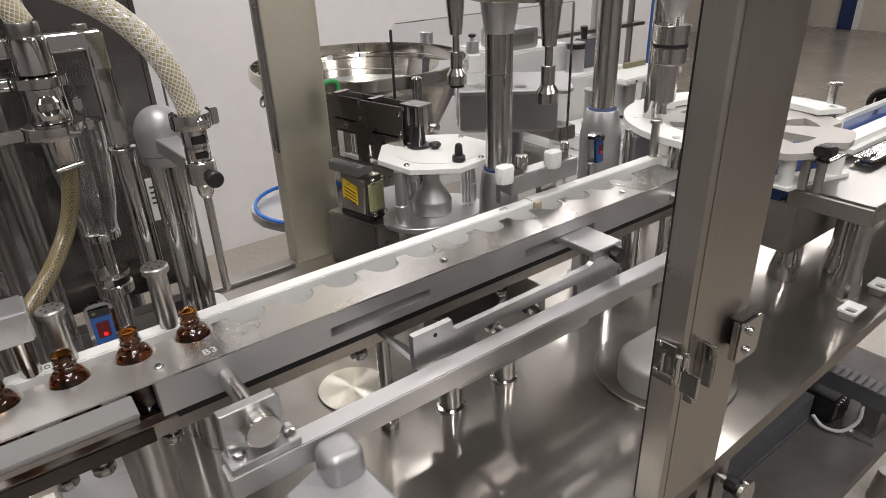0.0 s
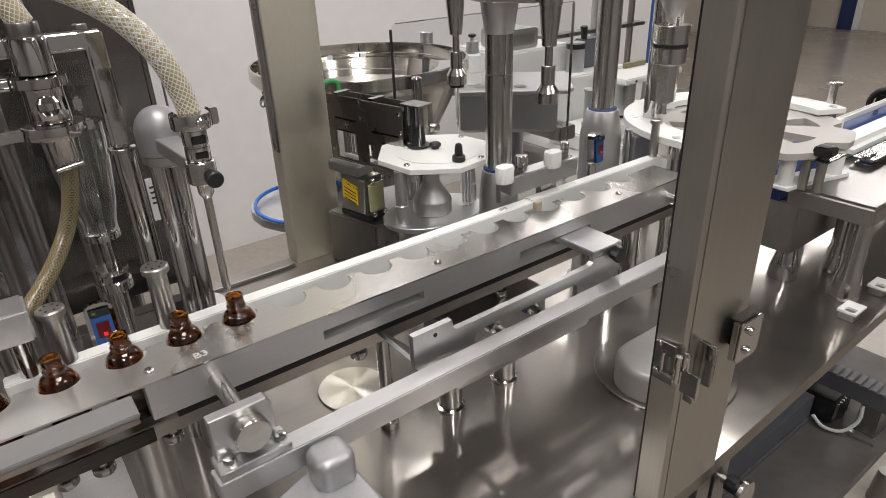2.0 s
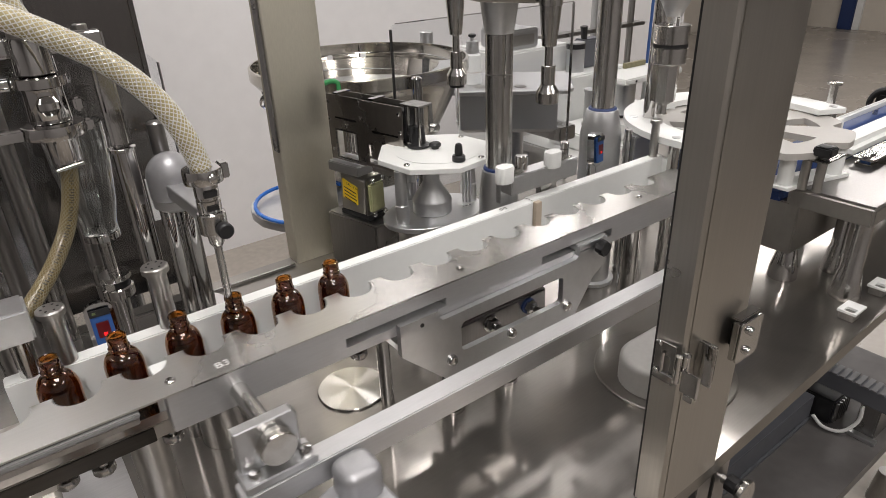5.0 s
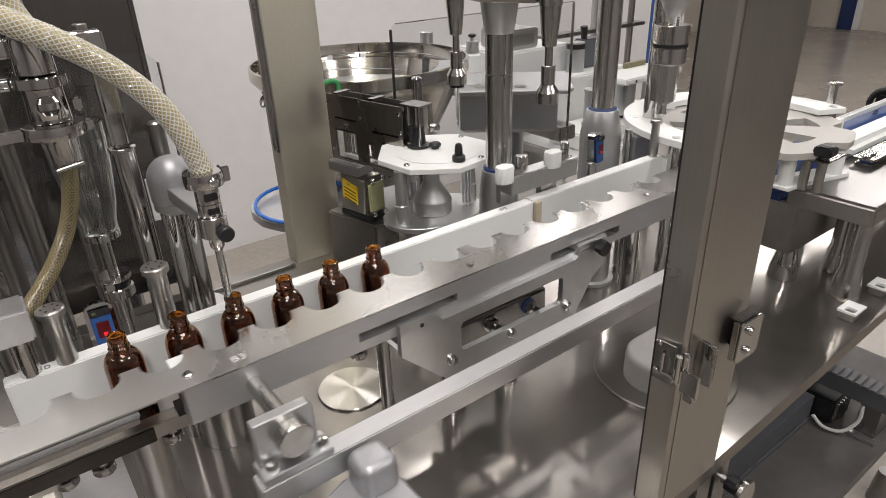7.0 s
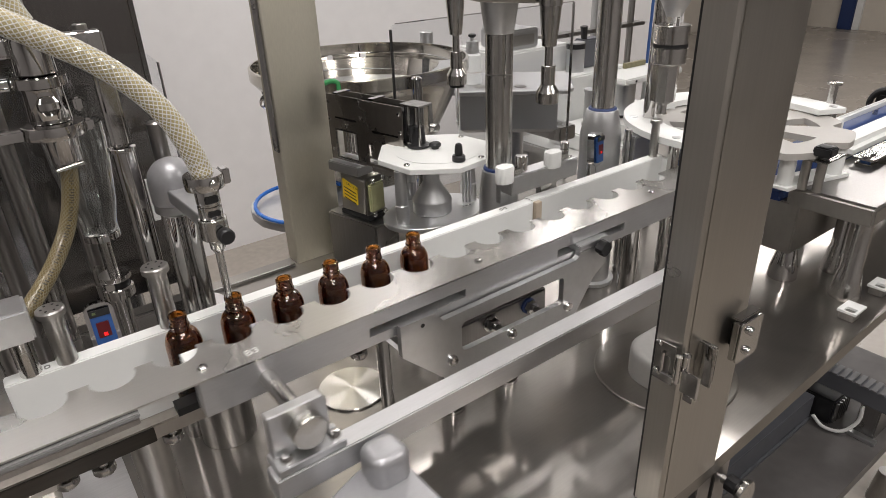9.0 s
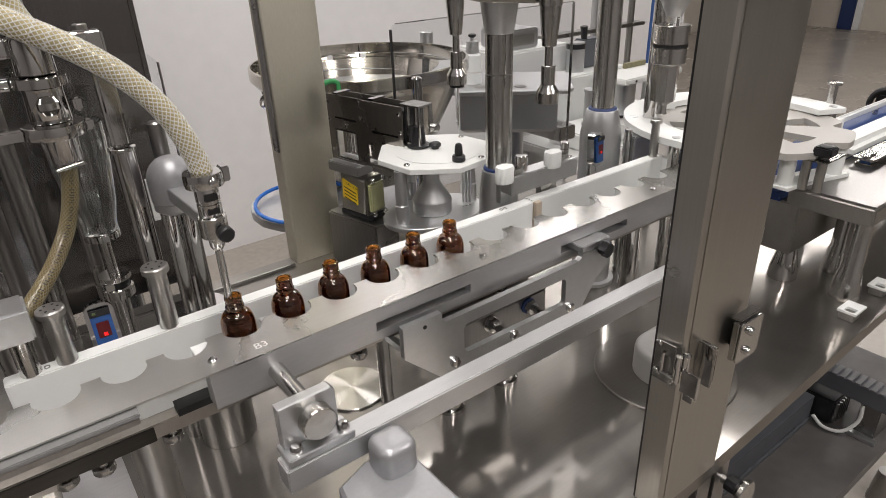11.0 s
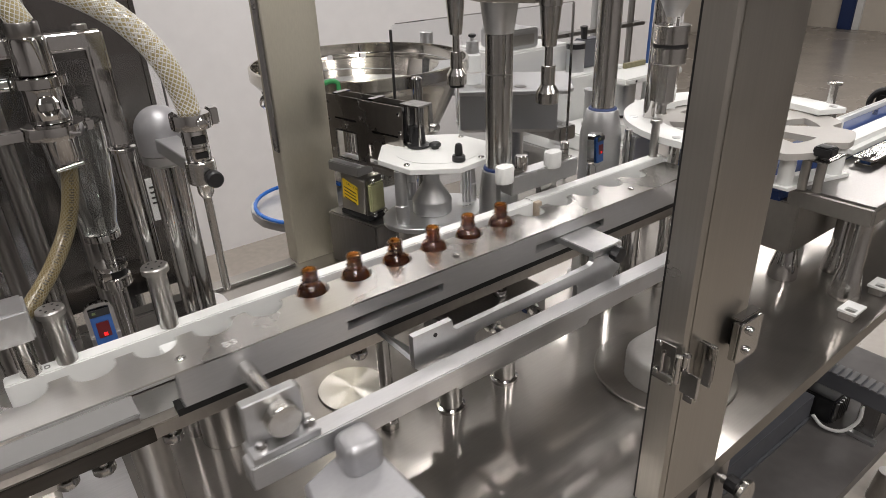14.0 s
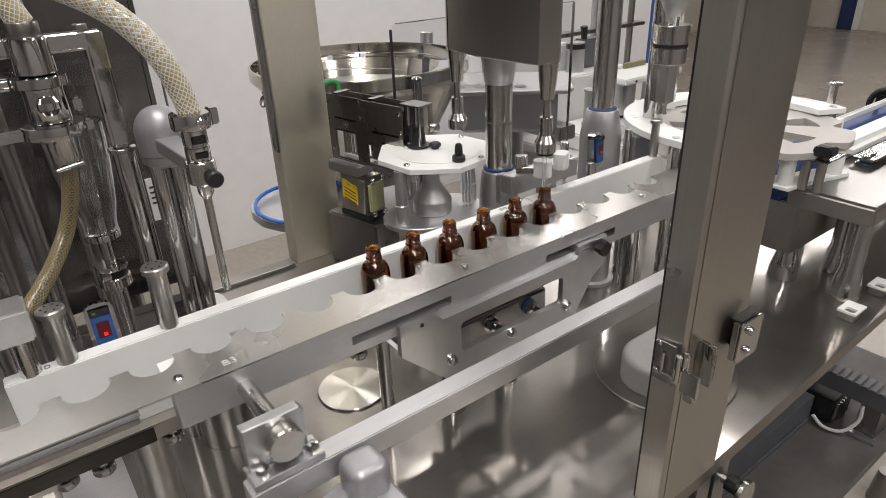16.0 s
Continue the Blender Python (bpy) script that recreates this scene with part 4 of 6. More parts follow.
part("bowl", bw, "bowl_steel", bowl)
part("inner_rail", add_sweep(bmesh.new(), [(BX + 0.222 * math.cos(radians(a)), BY + 0.222 * math.sin(radians(a)), BZ - 0.022) for a in range(-20, 215, 6)], 0.0022, 8), "chrome", bowl, "bright inner wire rail")
wallring = bmesh.new()
rings = []
for i in range(36):
    a = radians(-15 + i * 6.5)
    rings.append([wallring.verts.new((BX + r * math.cos(a), BY + r * math.sin(a), z)) for r, z in ((0.180, BZ - 0.072), (0.183, BZ - 0.072), (0.199, BZ - 0.030), (0.196, BZ - 0.030))])
for p, q in zip(rings, rings[1:]):
    for k in range(4):
        wallring.faces.new((p[k], p[(k + 1) % 4], q[(k + 1) % 4], q[k]))
part("inner_wall", wallring, "bowl_steel", bowl, "polished inner wall of the bowl")
tr = bmesh.new()
for i in range(60):
    a0, a1 = radians(-30 + i * 6), radians(-24 + i * 6)
    z0 = BZ - 0.070 + 0.0009 * i
    q = []
    for a in (a0, a1):
        for r in (0.185, 0.232):
            for z in (z0, z0 + 0.003):
                q.append((BX + r * math.cos(a), BY + r * math.sin(a), z))
    bmesh.ops.convex_hull(tr, input=[tr.verts.new(p) for p in q])
part("spiral_track", tr, "alu", bowl, "polished spiral track")
for a in (20, 60, 100, 140, 175):
    ca, sa = math.cos(radians(a)), math.sin(radians(a))
    part("track_rib", Rd((BX + 0.236 * ca, BY + 0.236 * sa, BZ - 0.055), (BX + 0.243 * ca, BY + 0.243 * sa, BZ - 0.006), 0.004), "chrome", bowl)
part("bowl_floor", La([(0.205, 0.0), (0.205, 0.002), (0.01, 0.008), (0.001, 0.008)], (BX, BY, BZ - 0.074), seg=56), "alu", bowl, "pale bowl floor")
for a in (58, 82, 108, 132, 158):
    ca, sa = math.cos(radians(a)), math.sin(radians(a))
    fin = B((-0.0012, -0.007, 0), (0.0012, 0.007, 0.052), 0.0006)
    fin.transform(Matrix.Translation((BX + 0.200 * ca, BY + 0.200 * sa, BZ - 0.070)) @ Matrix.Rotation(radians(a), 4, "Z") @ Matrix.Rotation(radians(14), 4, "Y"))
    part("baffle", fin, "alu", bowl, "pale sorting rib")
part("gate_knob", Rd((0.868, 0.700, BZ - 0.060), (0.878, 0.705, BZ - 0.004), 0.007, 0.009), "black", bowl, "black gate knob")
part("base_cone", La([(0.17, FLOOR + 0.55), (0.17, -0.10), (0.12, 0.0195)], (BX, BY, 0.0), seg=48), "alu", bowl)
part("stand", B((BX - 0.3, BY - 0.29, FLOOR), (BX + 0.25, BY + 0.25, FLOOR + 0.549), 0.01), "steel_z", bowl)
part("base_plate", add_prism(bmesh.new(), [(0.570 + 0.150 * math.cos(radians(a)), 0.725 + 0.150 * math.sin(radians(a))) for a in range(0, 360, 10)], 0.002, 0.020, 0.002), "alu", bowl)
part("plate_leg", Rd((0.545, 0.70, FLOOR + 0.55), (0.545, 0.70, 0.0018), 0.02), "steel_dark", bowl)
part("rim_handle", add_sweep(bmesh.new(), curve_points([(BX - 0.225, BY - 0.10, BZ - 0.03), (BX - 0.275, BY - 0.12, BZ - 0.015), (BX - 0.285, BY - 0.09, BZ - 0.04), (BX - 0.25, BY - 0.06, BZ - 0.07)], 16), 0.006, 10), "chrome", bowl)
part("mount_tube", Rd((0.729, 0.53, FLOOR + 0.548), (0.729, 0.53, 0.300), 0.0115, chamfer=0.004), "chrome", bowl)

tube = thing("air_tube", (0.53, 0.70, 0.02), "blue plastic air tube in a loop", "air tube")
ring_pts = [(0.535 + 0.112 * math.cos(radians(a)), 0.705 + 0.118 * math.sin(radians(a)), 0.030 + 0.004 * math.sin(radians(a))) for a in range(20, 345, 12)]
part("tube", add_sweep(bmesh.new(), ring_pts, 0.0042, 10), "tube_blue", tube)
fit_t = thing("air_fitting", (0.56, 0.62, 0.2), "green and blue air fitting on the bowl rim", "fitting")
part("elbow", add_sweep(bmesh.new(), curve_points([(0.548, 0.60, 0.300), (0.575, 0.605, 0.303), (0.590, 0.605, 0.298), (0.592, 0.605, 0.283)], 12), 0.0048, 10), "green", fit_t)
part("collar", Rd((0.592, 0.605, 0.283), (0.592, 0.605, 0.270), 0.0062), "alu", fit_t)
part("tube", add_sweep(bmesh.new(), curve_points([(0.592, 0.605, 0.275), (0.592, 0.605, 0.250), (0.575, 0.60, 0.235), (0.53, 0.60, 0.230)], 14), 0.0055, 10), "tube_blue", fit_t)

# chute runs from the bowl to the transfer table
CH0, CH1 = Vector((0.488, 0.436, 0.320)), Vector((0.534, 0.236, 0.320))
along = (CH1 - CH0).normalized()
wide = Vector((-along.y, along.x, 0))
CH = Matrix((along, wide, Vector((0, 0, 1)))).transposed().to_4x4()
CH = Matrix.Translation(CH0) @ CH @ Matrix.Scale(1.06, 4)
chute = thing("cap_chute", (0.48, 0.30, 0.0), "dark steel cap chute with slotted side plates", "chute")
CL = (CH1 - CH0).length / 1.06
CE = CL - 0.017


def chute_part(name, bm, mat, label=""):
    bm.transform(CH)
    return part(name, bm, mat, chute, label)


def windowed_plate(x0, x1, z0, z1, y0, y1, openings):
    """A plate in the x-z plane with square-cut openings (x0, x1, z0, z1)."""
    bm = bmesh.new()
    levels = sorted({z0, z1, *(z for o in openings for z in o[2:])})
    for a, b in zip(levels, levels[1:]):
        at = x0
        for o in sorted(o for o in openings if o[2] <= a and o[3] >= b):
            add_box(bm, (at, y0, a), (o[0], y1, b))
            at = o[1]
        add_box(bm, (at, y0, a), (x1, y1, b))
    bmesh.ops.remove_doubles(bm, verts=bm.verts, dist=0.00001)
    return bm


chute_part("side_plate", windowed_plate(-0.0105, 0.0712, -0.1070, 0.0, -0.0016, 0.0, [(0.005, 0.056, -0.0385, -0.0350), (0.007, 0.0545, -0.1010, -0.0570)]),
           "chute_steel", "dark steel side plate with a slot and a window")
chute_part("side_plate", windowed_plate(0.0720, 0.1570, -0.1050, -0.001, -0.0020, -0.0004, [(0.0914, 0.1470, -0.0490, -0.0455), (0.0800, 0.1180, -0.1000, -0.0690)]),
           "chute_steel", "dark steel side plate with a slot and a window")
chute_part("far_plate", windowed_plate(-0.0105, 0.1570, -0.1050, 0.0, 0.0264, 0.0280, [(0.007, 0.0545, -0.1010, -0.0570), (0.0800, 0.1180, -0.1000, -0.0690)]), "chute_steel")
# added black block so the slots read as a shaded interior
chute_part("slot_backing", B((-0.009, 0.0040, -0.0530), (0.1560, 0.0240, -0.0080), 0.001), "rubber", "black block behind the slots in place of the dark interior")
chute_part("window_rim", windowed_plate(0.004, 0.0575, -0.1040, -0.0540, -0.0024, -0.0017, [(0.007, 0.0545, -0.1010, -0.0570)]), "turned")
chute_part("track", B((0.0, 0.003, -0.0560), (CL - 0.02, 0.025, -0.0535)), "steel_x")
chute_part("cross_strip", B((0.005, 0.0, 0.0004), (0.015, 0.028, 0.0030)), "chrome")
chute_part("cross_strip", B((0.085, 0.0, 0.0004), (0.095, 0.028, 0.0030)), "chrome")
for k in range(5):
    chute_part("finger", Rd((0.024 + k * 0.007, 0.004, -0.094), (0.024 + k * 0.007, 0.004, -0.056), 0.0016), "chrome")
for sx, sz in ((-0.006, -0.012), (0.066, -0.006), (0.066, -0.030), (-0.006, -0.040), (0.150, -0.012), (0.1515, -0.040), (0.033, -0.047), (-0.003, -0.090)):
    chute_part("screw", screw_head(bmesh.new(), (sx, -0.0021, sz), 0.0032, 0.002, (0, -1, 0)), "chrome")
bm = bmesh.new()
add_box(bm, (CE - 0.025, 0.0, 0.001), (CE + 0.012, 0.030, 0.0035))
add_box(bm, (CE + 0.0095, 0.0, -0.055), (CE + 0.0120, 0.0030, 0.001))
add_box(bm, (CE + 0.0095, 0.0225, -0.038), (CE + 0.0120, 0.030, 0.001))
add_box(bm, (CE - 0.012, -0.001, -0.040), (CE - 0.0095, 0.004, 0.001))
add_box(bm, (CE - 0.020, 0.0035, -0.0005), (CE - 0.018, 0.0225, 0.0008))
chute_part("end_gate", bm, "turned", "bright bent steel end gate")
bm = bmesh.new()
add_lathe(bm, [(0.0170, 0), (0.0172, 0.003), (0.0110, 0.005), (0.0105, 0.018), (0.0080, 0.026), (0.0070, 0.030)], (CE - 0.002, 0.012, -0.0590), seg=20)
add_box(bm, (CE - 0.014, 0.0035, -0.0520), (CE + 0.002, 0.0180, -0.0300), 0.001)
chute_part("nozzle_block", bm, "black", "black plastic cap guide")
# added plate: its black stands for the shade inside the gate
chute_part("gate_back", B((CE - 0.0200, 0.0035, -0.0300), (CE - 0.0180, 0.0225, -0.0006)), "black", "black plate added for the dark inside of the gate")
chute_part("side_lens", Rd((CE + 0.012, 0.034, -0.034), (CE + 0.017, 0.034, -0.034), 0.006), "turned")
chute_part("shelf", B((-0.010, -0.014, -0.125), (0.062, 0.034, -0.1085), 0.0015), "alu", "aluminium shelf under the chute")
chute_part("shelf_plate", B((0.086, -0.004, -0.112), (0.15, 0.020, -0.104), 0.001), "steel_mid")

vib = thing("vibrator_unit", (0.46, 0.32, 0.0), "grey vibrator drive with a yellow caution label", "vibrator")


def chute_sub(name, bm, mat, parent, label=""):
    bm.transform(CH)
    return part(name, bm, mat, parent, label)


body = add_prism(bmesh.new(), [(0.002, -0.195), (0.058, -0.195), (0.066, -0.135), (0.006, -0.128)], -0.030, 0.004, 0.002, UPRIGHT)
body_p = chute_sub("body", body, "steel_mid", vib)
lb = add_prism(bmesh.new(), [(0.010, -0.172), (0.045, -0.180), (0.047, -0.148), (0.012, -0.138)], 0.0045, 0.0052, 0.0, UPRIGHT)
lab = chute_sub("caution_label", lb, "yellow", vib, "yellow caution label with black print")
bm = bmesh.new()
for i in range(4):
    z = -0.151 - 0.0062 * i
    add_prism(bm, [(0.0145, z - 0.0022), (0.0435 - 0.002 * (i % 2), z - 0.0095), (0.0435 - 0.002 * (i % 2), z - 0.0078), (0.0145, z - 0.0005)], 0.0053, 0.0056, 0.0, UPRIGHT)
chute_sub("print_bars", bm, "ink", lab)
cu = bpy.data.curves.new("caution_word", "FONT")
cu.body, cu.size, cu.extrude = "CAUTION", 0.0062, 0.00005
tob = new("caution_word", cu)
bpy.context.view_layer.update()
tme = bpy.data.meshes.new_from_object(tob.evaluated_get(bpy.context.evaluated_depsgraph_get()))
bpy.data.objects.remove(tob)
bm = bmesh.new()
bm.from_mesh(tme)
bpy.data.meshes.remove(tme)
bm.transform(Matrix.Translation((0.0195, -0.0053, -0.1470)) @ Matrix.Rotation(radians(13), 4, "Y") @ UPRIGHT)
chute_sub("caution_word", bm, "ink", lab)
bm = B((0.0665, -0.001, -0.188), (0.0745, 0.030, -0.140), 0.002)
chute_sub("coil_face", bm, "coil", vib, "yellowed coil face")
chute_sub("coil_plate", B((0.0625, -0.004, -0.196), (0.0664, 0.034, -0.130), 0.001), "steel_dark", vib)
for sz in (-0.134, -0.192):
    for sy in (0.004, 0.027):
        chute_sub("bolt", screw_head(bmesh.new(), (0.0746, sy, sz), 0.0045, 0.004, (1, 0, 0)), "chrome", vib)
chute_sub("base_block", B((-0.03, -0.012, -0.3012), (0.090, 0.055, -0.205), 0.003), "steel_dark", vib)
chute_sub("foot_plate", B((0.0, -0.004, -0.2045), (0.070, 0.035, -0.1955), 0.001), "black", vib)

OX, OY, OZ = 0.552, 0.228, 0.255
tt = thing("transfer_table", (OX, OY, 0.0), "octagonal white plastic cap transfer table on steel legs", "transfer table")
octo = [(OX + 0.094 * math.cos(radians(22.5 + 45 * k + 8)), OY + 0.094 * math.sin(radians(22.5 + 45 * k + 8))) for k in range(8)]
part("octagon_plate", add_prism(bmesh.new(), octo, OZ - 0.0085, OZ, 0.0008), "plastic", tt, "white octagonal plastic plate")
part("rotor_disc", La([(0.068, 0), (0.0685, 0.0006), (0.001, 0.0008)], (OX + 0.005, OY, OZ + 0.0002), seg=56), "plastic", tt)
part("knob", La([(0.006, 0), (0.006, 0.003), (0.0092, 0.004), (0.0095, 0.0075), (0.0075, 0.0095), (0.002, 0.0098)], (OX + 0.004, OY + 0.006, OZ + 0.001)), "black", tt, "black plastic knob")
for k in range(4):
    a = radians(22 + 90 * k)
    part("plate_screw", screw_head(bmesh.new(), (OX + 0.080 * math.cos(a), OY + 0.080 * math.sin(a), OZ), 0.0048, 0.003), "chrome", tt)
for dx, dy in ((-0.068, -0.012), (0.068, -0.006), (0.0, 0.066)):
    part("leg", La([(0.0105, 0), (0.0105, 0.030), (0.0095, 0.031), (0.0090, OZ - 0.0088 - 0.162)], (0.540 + dx, 0.220 + dy, 0.162)), "alu", tt)
hullpts = [(0.537 + 0.086 * math.cos(radians(a)), 0.219 + 0.064 * math.sin(radians(a))) for a in range(0, 360, 15)]
part("lower_plate", add_prism(bmesh.new(), hullpts, 0.154, 0.162, 0.0008), "alu", tt)
part("drum", La([(0.056, 0.0), (0.058, 0.002), (0.058, 0.1535)], (0.537, 0.219, 0.0003), seg=48), "steel_z", tt)
part("drive_cone", La([(0.0300, 0), (0.0310, 0.001), (0.0310, 0.020), (0.0300, 0.023), (0.0130, 0.050), (0.0125, 0.083)], (0.535, 0.219, 0.1622), seg=40), "alu", tt)
for k in range(3):
    part("glass_rod", Rd((OX + 0.03 + 0.006 * k, OY - 0.03, 0.1625), (OX + 0.03 + 0.006 * k, OY - 0.03, OZ - 0.009), 0.0025), "clear", tt)
dc = thing("dropper_cap", (0.5465, 0.1625, OZ), "black rubber dropper cap standing on the plate", "dropper cap")
part("collar", La([(0.0098, 0), (0.0100, 0.001), (0.0096, 0.007), (0.0085, 0.0085)], (0.5465, 0.1625, OZ + 0.0012)), "black", dc)
part("bulb", La([(0.0055, 0), (0.0060, 0.004), (0.0056, 0.013), (0.0040, 0.017), (0.0005, 0.0185)], (0.5465, 0.1625, OZ + 0.0096)), "rubber", dc)

# ---- capping turret ----
CX, CY = 0.552, 0.081
tb = thing("turret_base", (CX, CY, 0.0), "satin aluminium turret column base with a blue seal", "column base")
part("housing", La([(0.034, 0), (0.034, 0.005), (0.0272, 0.007), (0.0272, 0.225), (0.0225, 0.262), (0.0215, 0.263)], (CX, CY, 0.0003), seg=40), "alu", tb)
part("seal", La([(0.0208, 0), (0.0212, 0.0005), (0.0205, 0.003), (0.0190, 0.0035)], (CX, CY, 0.2638), seg=36), "seal", tb, "dark blue rubber seal")
TUR_AT = Vector((CX, CY, 0.30))
turret = thing("capping_turret", TUR_AT, "capping turret with two spindle chucks on a steel shaft", "capping turret")
part("shaft", Rd((CX, CY, 0.20), (CX, CY, 0.4420), 0.0178, seg=40), "turned", turret)
part("groove", La([(0.0180, 0), (0.0180, 0.0012)], (CX, CY, 0.392), seg=40), "steel_dark", turret)
part("flare", La([(0.0182, 0), (0.0185, 0.0006), (0.0235, 0.034), (0.0235, 0.0375)], (CX, CY, 0.4420), seg=40), "alu", turret)
hexo = [(CX - 0.004, CY - 0.066), (CX - 0.030, CY), (CX - 0.004, CY + 0.100), (CX + 0.030, CY + 0.100), (CX + 0.040, CY), (CX + 0.030, CY - 0.066)]
part("cover", add_prism(bmesh.new(), hexo, 0.4800, 0.66, 0.0012), "post", turret, "folded steel cover")
for hx, hy in ((CX - 0.0275, CY - 0.006), (CX - 0.0085, CY - 0.052), (CX - 0.0270, CY + 0.012), (CX - 0.0065, CY + 0.088)):
    for hz in (0.489, 0.525):
        part("screw", screw_head(bmesh.new(), (hx - 0.0005, hy, hz), 0.003, 0.002, (-1, -0.3, 0)), "chrome", turret)


def spindle(x, y):
    part("spindle_tube", Rd((x, y, 0.4785), (x, y, 0.66), 0.0135, seg=28), "turned", turret)
    part("taper", La([(0.0080, 0), (0.0085, 0.0006), (0.0120, 0.036), (0.0125, 0.0445)], (x, y, 0.4335)), "turned", turret)
    part("stem", Rd((x, y, 0.4115), (x, y, 0.4340), 0.0048), "turned", turret)
    col = La([(0.0080, 0), (0.0085, 0.0005), (0.0085, 0.0225), (0.0080, 0.023)], (x, y, 0.3888))
    part("collar", col, "turned", turret)
    part("chuck", La([(0.0118, 0), (0.0135, 0.0008), (0.0138, 0.0135), (0.0090, 0.0215), (0.0085, 0.0222)], (x, y, 0.3670), seg=24), "turned", turret, "bright turned chuck")


spindle(0.558, 0.0)
spindle(0.546, 0.162)
drop = La([(0.0006, 0), (0.0012, 0.001), (0.0026, 0.012), (0.0026, 0.062)], (0.546, 0.162, 0.3045), seg=14)
o = part("pipette", drop, "clear", turret, "clear glass dropper pipette held in the chuck")
part("pipette_cap", Rd((0.546, 0.162, 0.3640), (0.546, 0.162, 0.3668), 0.0100), "black", turret)

gr = thing("neck_gripper", (0.60, 0.045, 0.176), "aluminium gripper beam that steadies the bottle necks", "gripper")
part("beam", B((0.5300, 0.030, 0.2430), (0.6550, 0.052, 0.2690), 0.0012), "alu", gr)
part("leg", B((0.595, 0.042, 0.1765), (0.628, 0.052, 0.2428), 0.001), "steel_z", gr)
part("web", B((0.530, 0.0525, 0.225), (0.545, 0.062, 0.2660), 0.001), "alu", gr)
part("screw", screw_head(bmesh.new(), (0.648, 0.040, 0.2692), 0.0035, 0.002), "chrome", gr)


def jaw(pivot, tip, label):
    t = thing("gripper_jaw", pivot, label, "gripper jaw", "gripper jaws")
    p, q = Vector(pivot), Vector(tip)
    d = (q - p).normalized()
    n = Vector((-d.y, d.x, 0))
    part("finger", add_prism(bmesh.new(), [((p + n * s * 0.004 + d * e).x, (p + n * s * 0.004 + d * e).y) for s, e in ((-1, -0.004), (-1, (q - p).length), (1, (q - p).length), (1, -0.004))],
                             p.z + 0.0005, p.z + 0.009, 0.0006), "turned", t)
    part("pivot", La([(0.0058, 0), (0.0058, 0.005), (0.0048, 0.0055), (0.0048, 0.007), (0.0058, 0.0075), (0.0058, 0.014), (0.0050, 0.015)], (p.x, p.y, p.z + 0.0092)), "chrome", t)
    part("pad", add_prism(bmesh.new(), rounded_rect(q.x - 0.012, q.y - 0.009, q.x + 0.012, q.y + 0.009, 0.007, 5), p.z - 0.004, p.z + 0.018, 0.001), "plastic", t, "white plastic jaw pad")
    return t


JAW_L, JAW_R = Vector((0.5480, 0.036, 0.2695)), Vector((0.6350, 0.038, 0.2695))
jaw_left = jaw(JAW_L, (0.5180, 0.031, 0.2695), "steel gripper jaw with a white pad, pivoting")
jaw_right = jaw(JAW_R, (0.6070, 0.033, 0.2695), "steel gripper jaw with a white pad on the beam")
sp = thing("pivot_pin", (0.560, 0.038, 0.2695), "small steel pivot pin on the gripper beam", "pin")
part("pin", La([(0.0052, 0), (0.0052, 0.010), (0.0046, 0.0105), (0.0052, 0.011), (0.0052, 0.020), (0.0045, 0.021)], (0.560, 0.040, 0.2693)), "chrome", sp)

c2 = thing("guide_column", (0.785, 0.10, 0.0), "satin aluminium column base with a polished shaft", "column")
part("housing", La([(0.040, 0), (0.040, 0.006), (0.0325, 0.008), (0.0325, 0.262), (0.0245, 0.300), (0.0235, 0.3015)], (0.785, 0.10, 0.0003), seg=40), "alu", c2)
part("seal", La([(0.0218, 0), (0.0222, 0.0005), (0.0205, 0.003)], (0.785, 0.10, 0.3020), seg=36), "seal", c2)
part("shaft", Rd((0.785, 0.10, 0.29), (0.785, 0.10, 0.72), 0.0178, seg=36), "turned", c2)
part("side_rod", Rd((0.836, 0.085, 0.0003), (0.836, 0.085, 0.262), 0.006), "chrome", c2)
part("side_bracket", B((0.842, 0.075, 0.205), (0.90, 0.10, 0.2485), 0.002), "alu", c2)

# screwing unit near the outfeed
FX, FY = 0.885, 0.06
fu = thing("screwing_unit", (FX, FY, 0.0), "steel screwing spindle with a conical top on a stand", "spindle unit")
part("cone", La([(0.0120, 0), (0.0130, 0.004), (0.0330, 0.045), (0.0330, 0.12)], (FX, FY, 0.4320)), "alu", fu)
part("neck", Rd((FX, FY, 0.4200), (FX, FY, 0.4330), 0.0115), "clear", fu)
part("drum", La([(0.0260, 0), (0.0270, 0.001), (0.0270, 0.0235), (0.0255, 0.0240), (0.0255, 0.0300), (0.0270, 0.0305), (0.0270, 0.0560), (0.0260, 0.057)], (FX, FY, 0.3635)), "turned", fu)
part("band", La([(0.0262, 0), (0.0262, 0.005)], (FX, FY, 0.3880)), "black", fu)
part("body", La([(0.0180, 0), (0.0195, 0.001), (0.0200, 0.0560), (0.0185, 0.0580)], (FX - 0.004, FY, 0.3050), seg=8), "turned", fu)
part("tip", La([(0.0100, 0), (0.0080, 0.004), (0.0080, 0.015), (0.0120, 0.017), (0.0120, 0.0205)], (FX - 0.004, FY, 0.2845)), "turned", fu)
part("stand_rod", Rd((FX + 0.035, FY + 0.05, 0.0003), (FX + 0.035, FY + 0.05, 0.62), 0.0100), "chrome", fu)
part("bridge", B((FX - 0.02, FY + 0.02, 0.565), (FX + 0.05, FY + 0.065, 0.600), 0.002), "alu", fu)

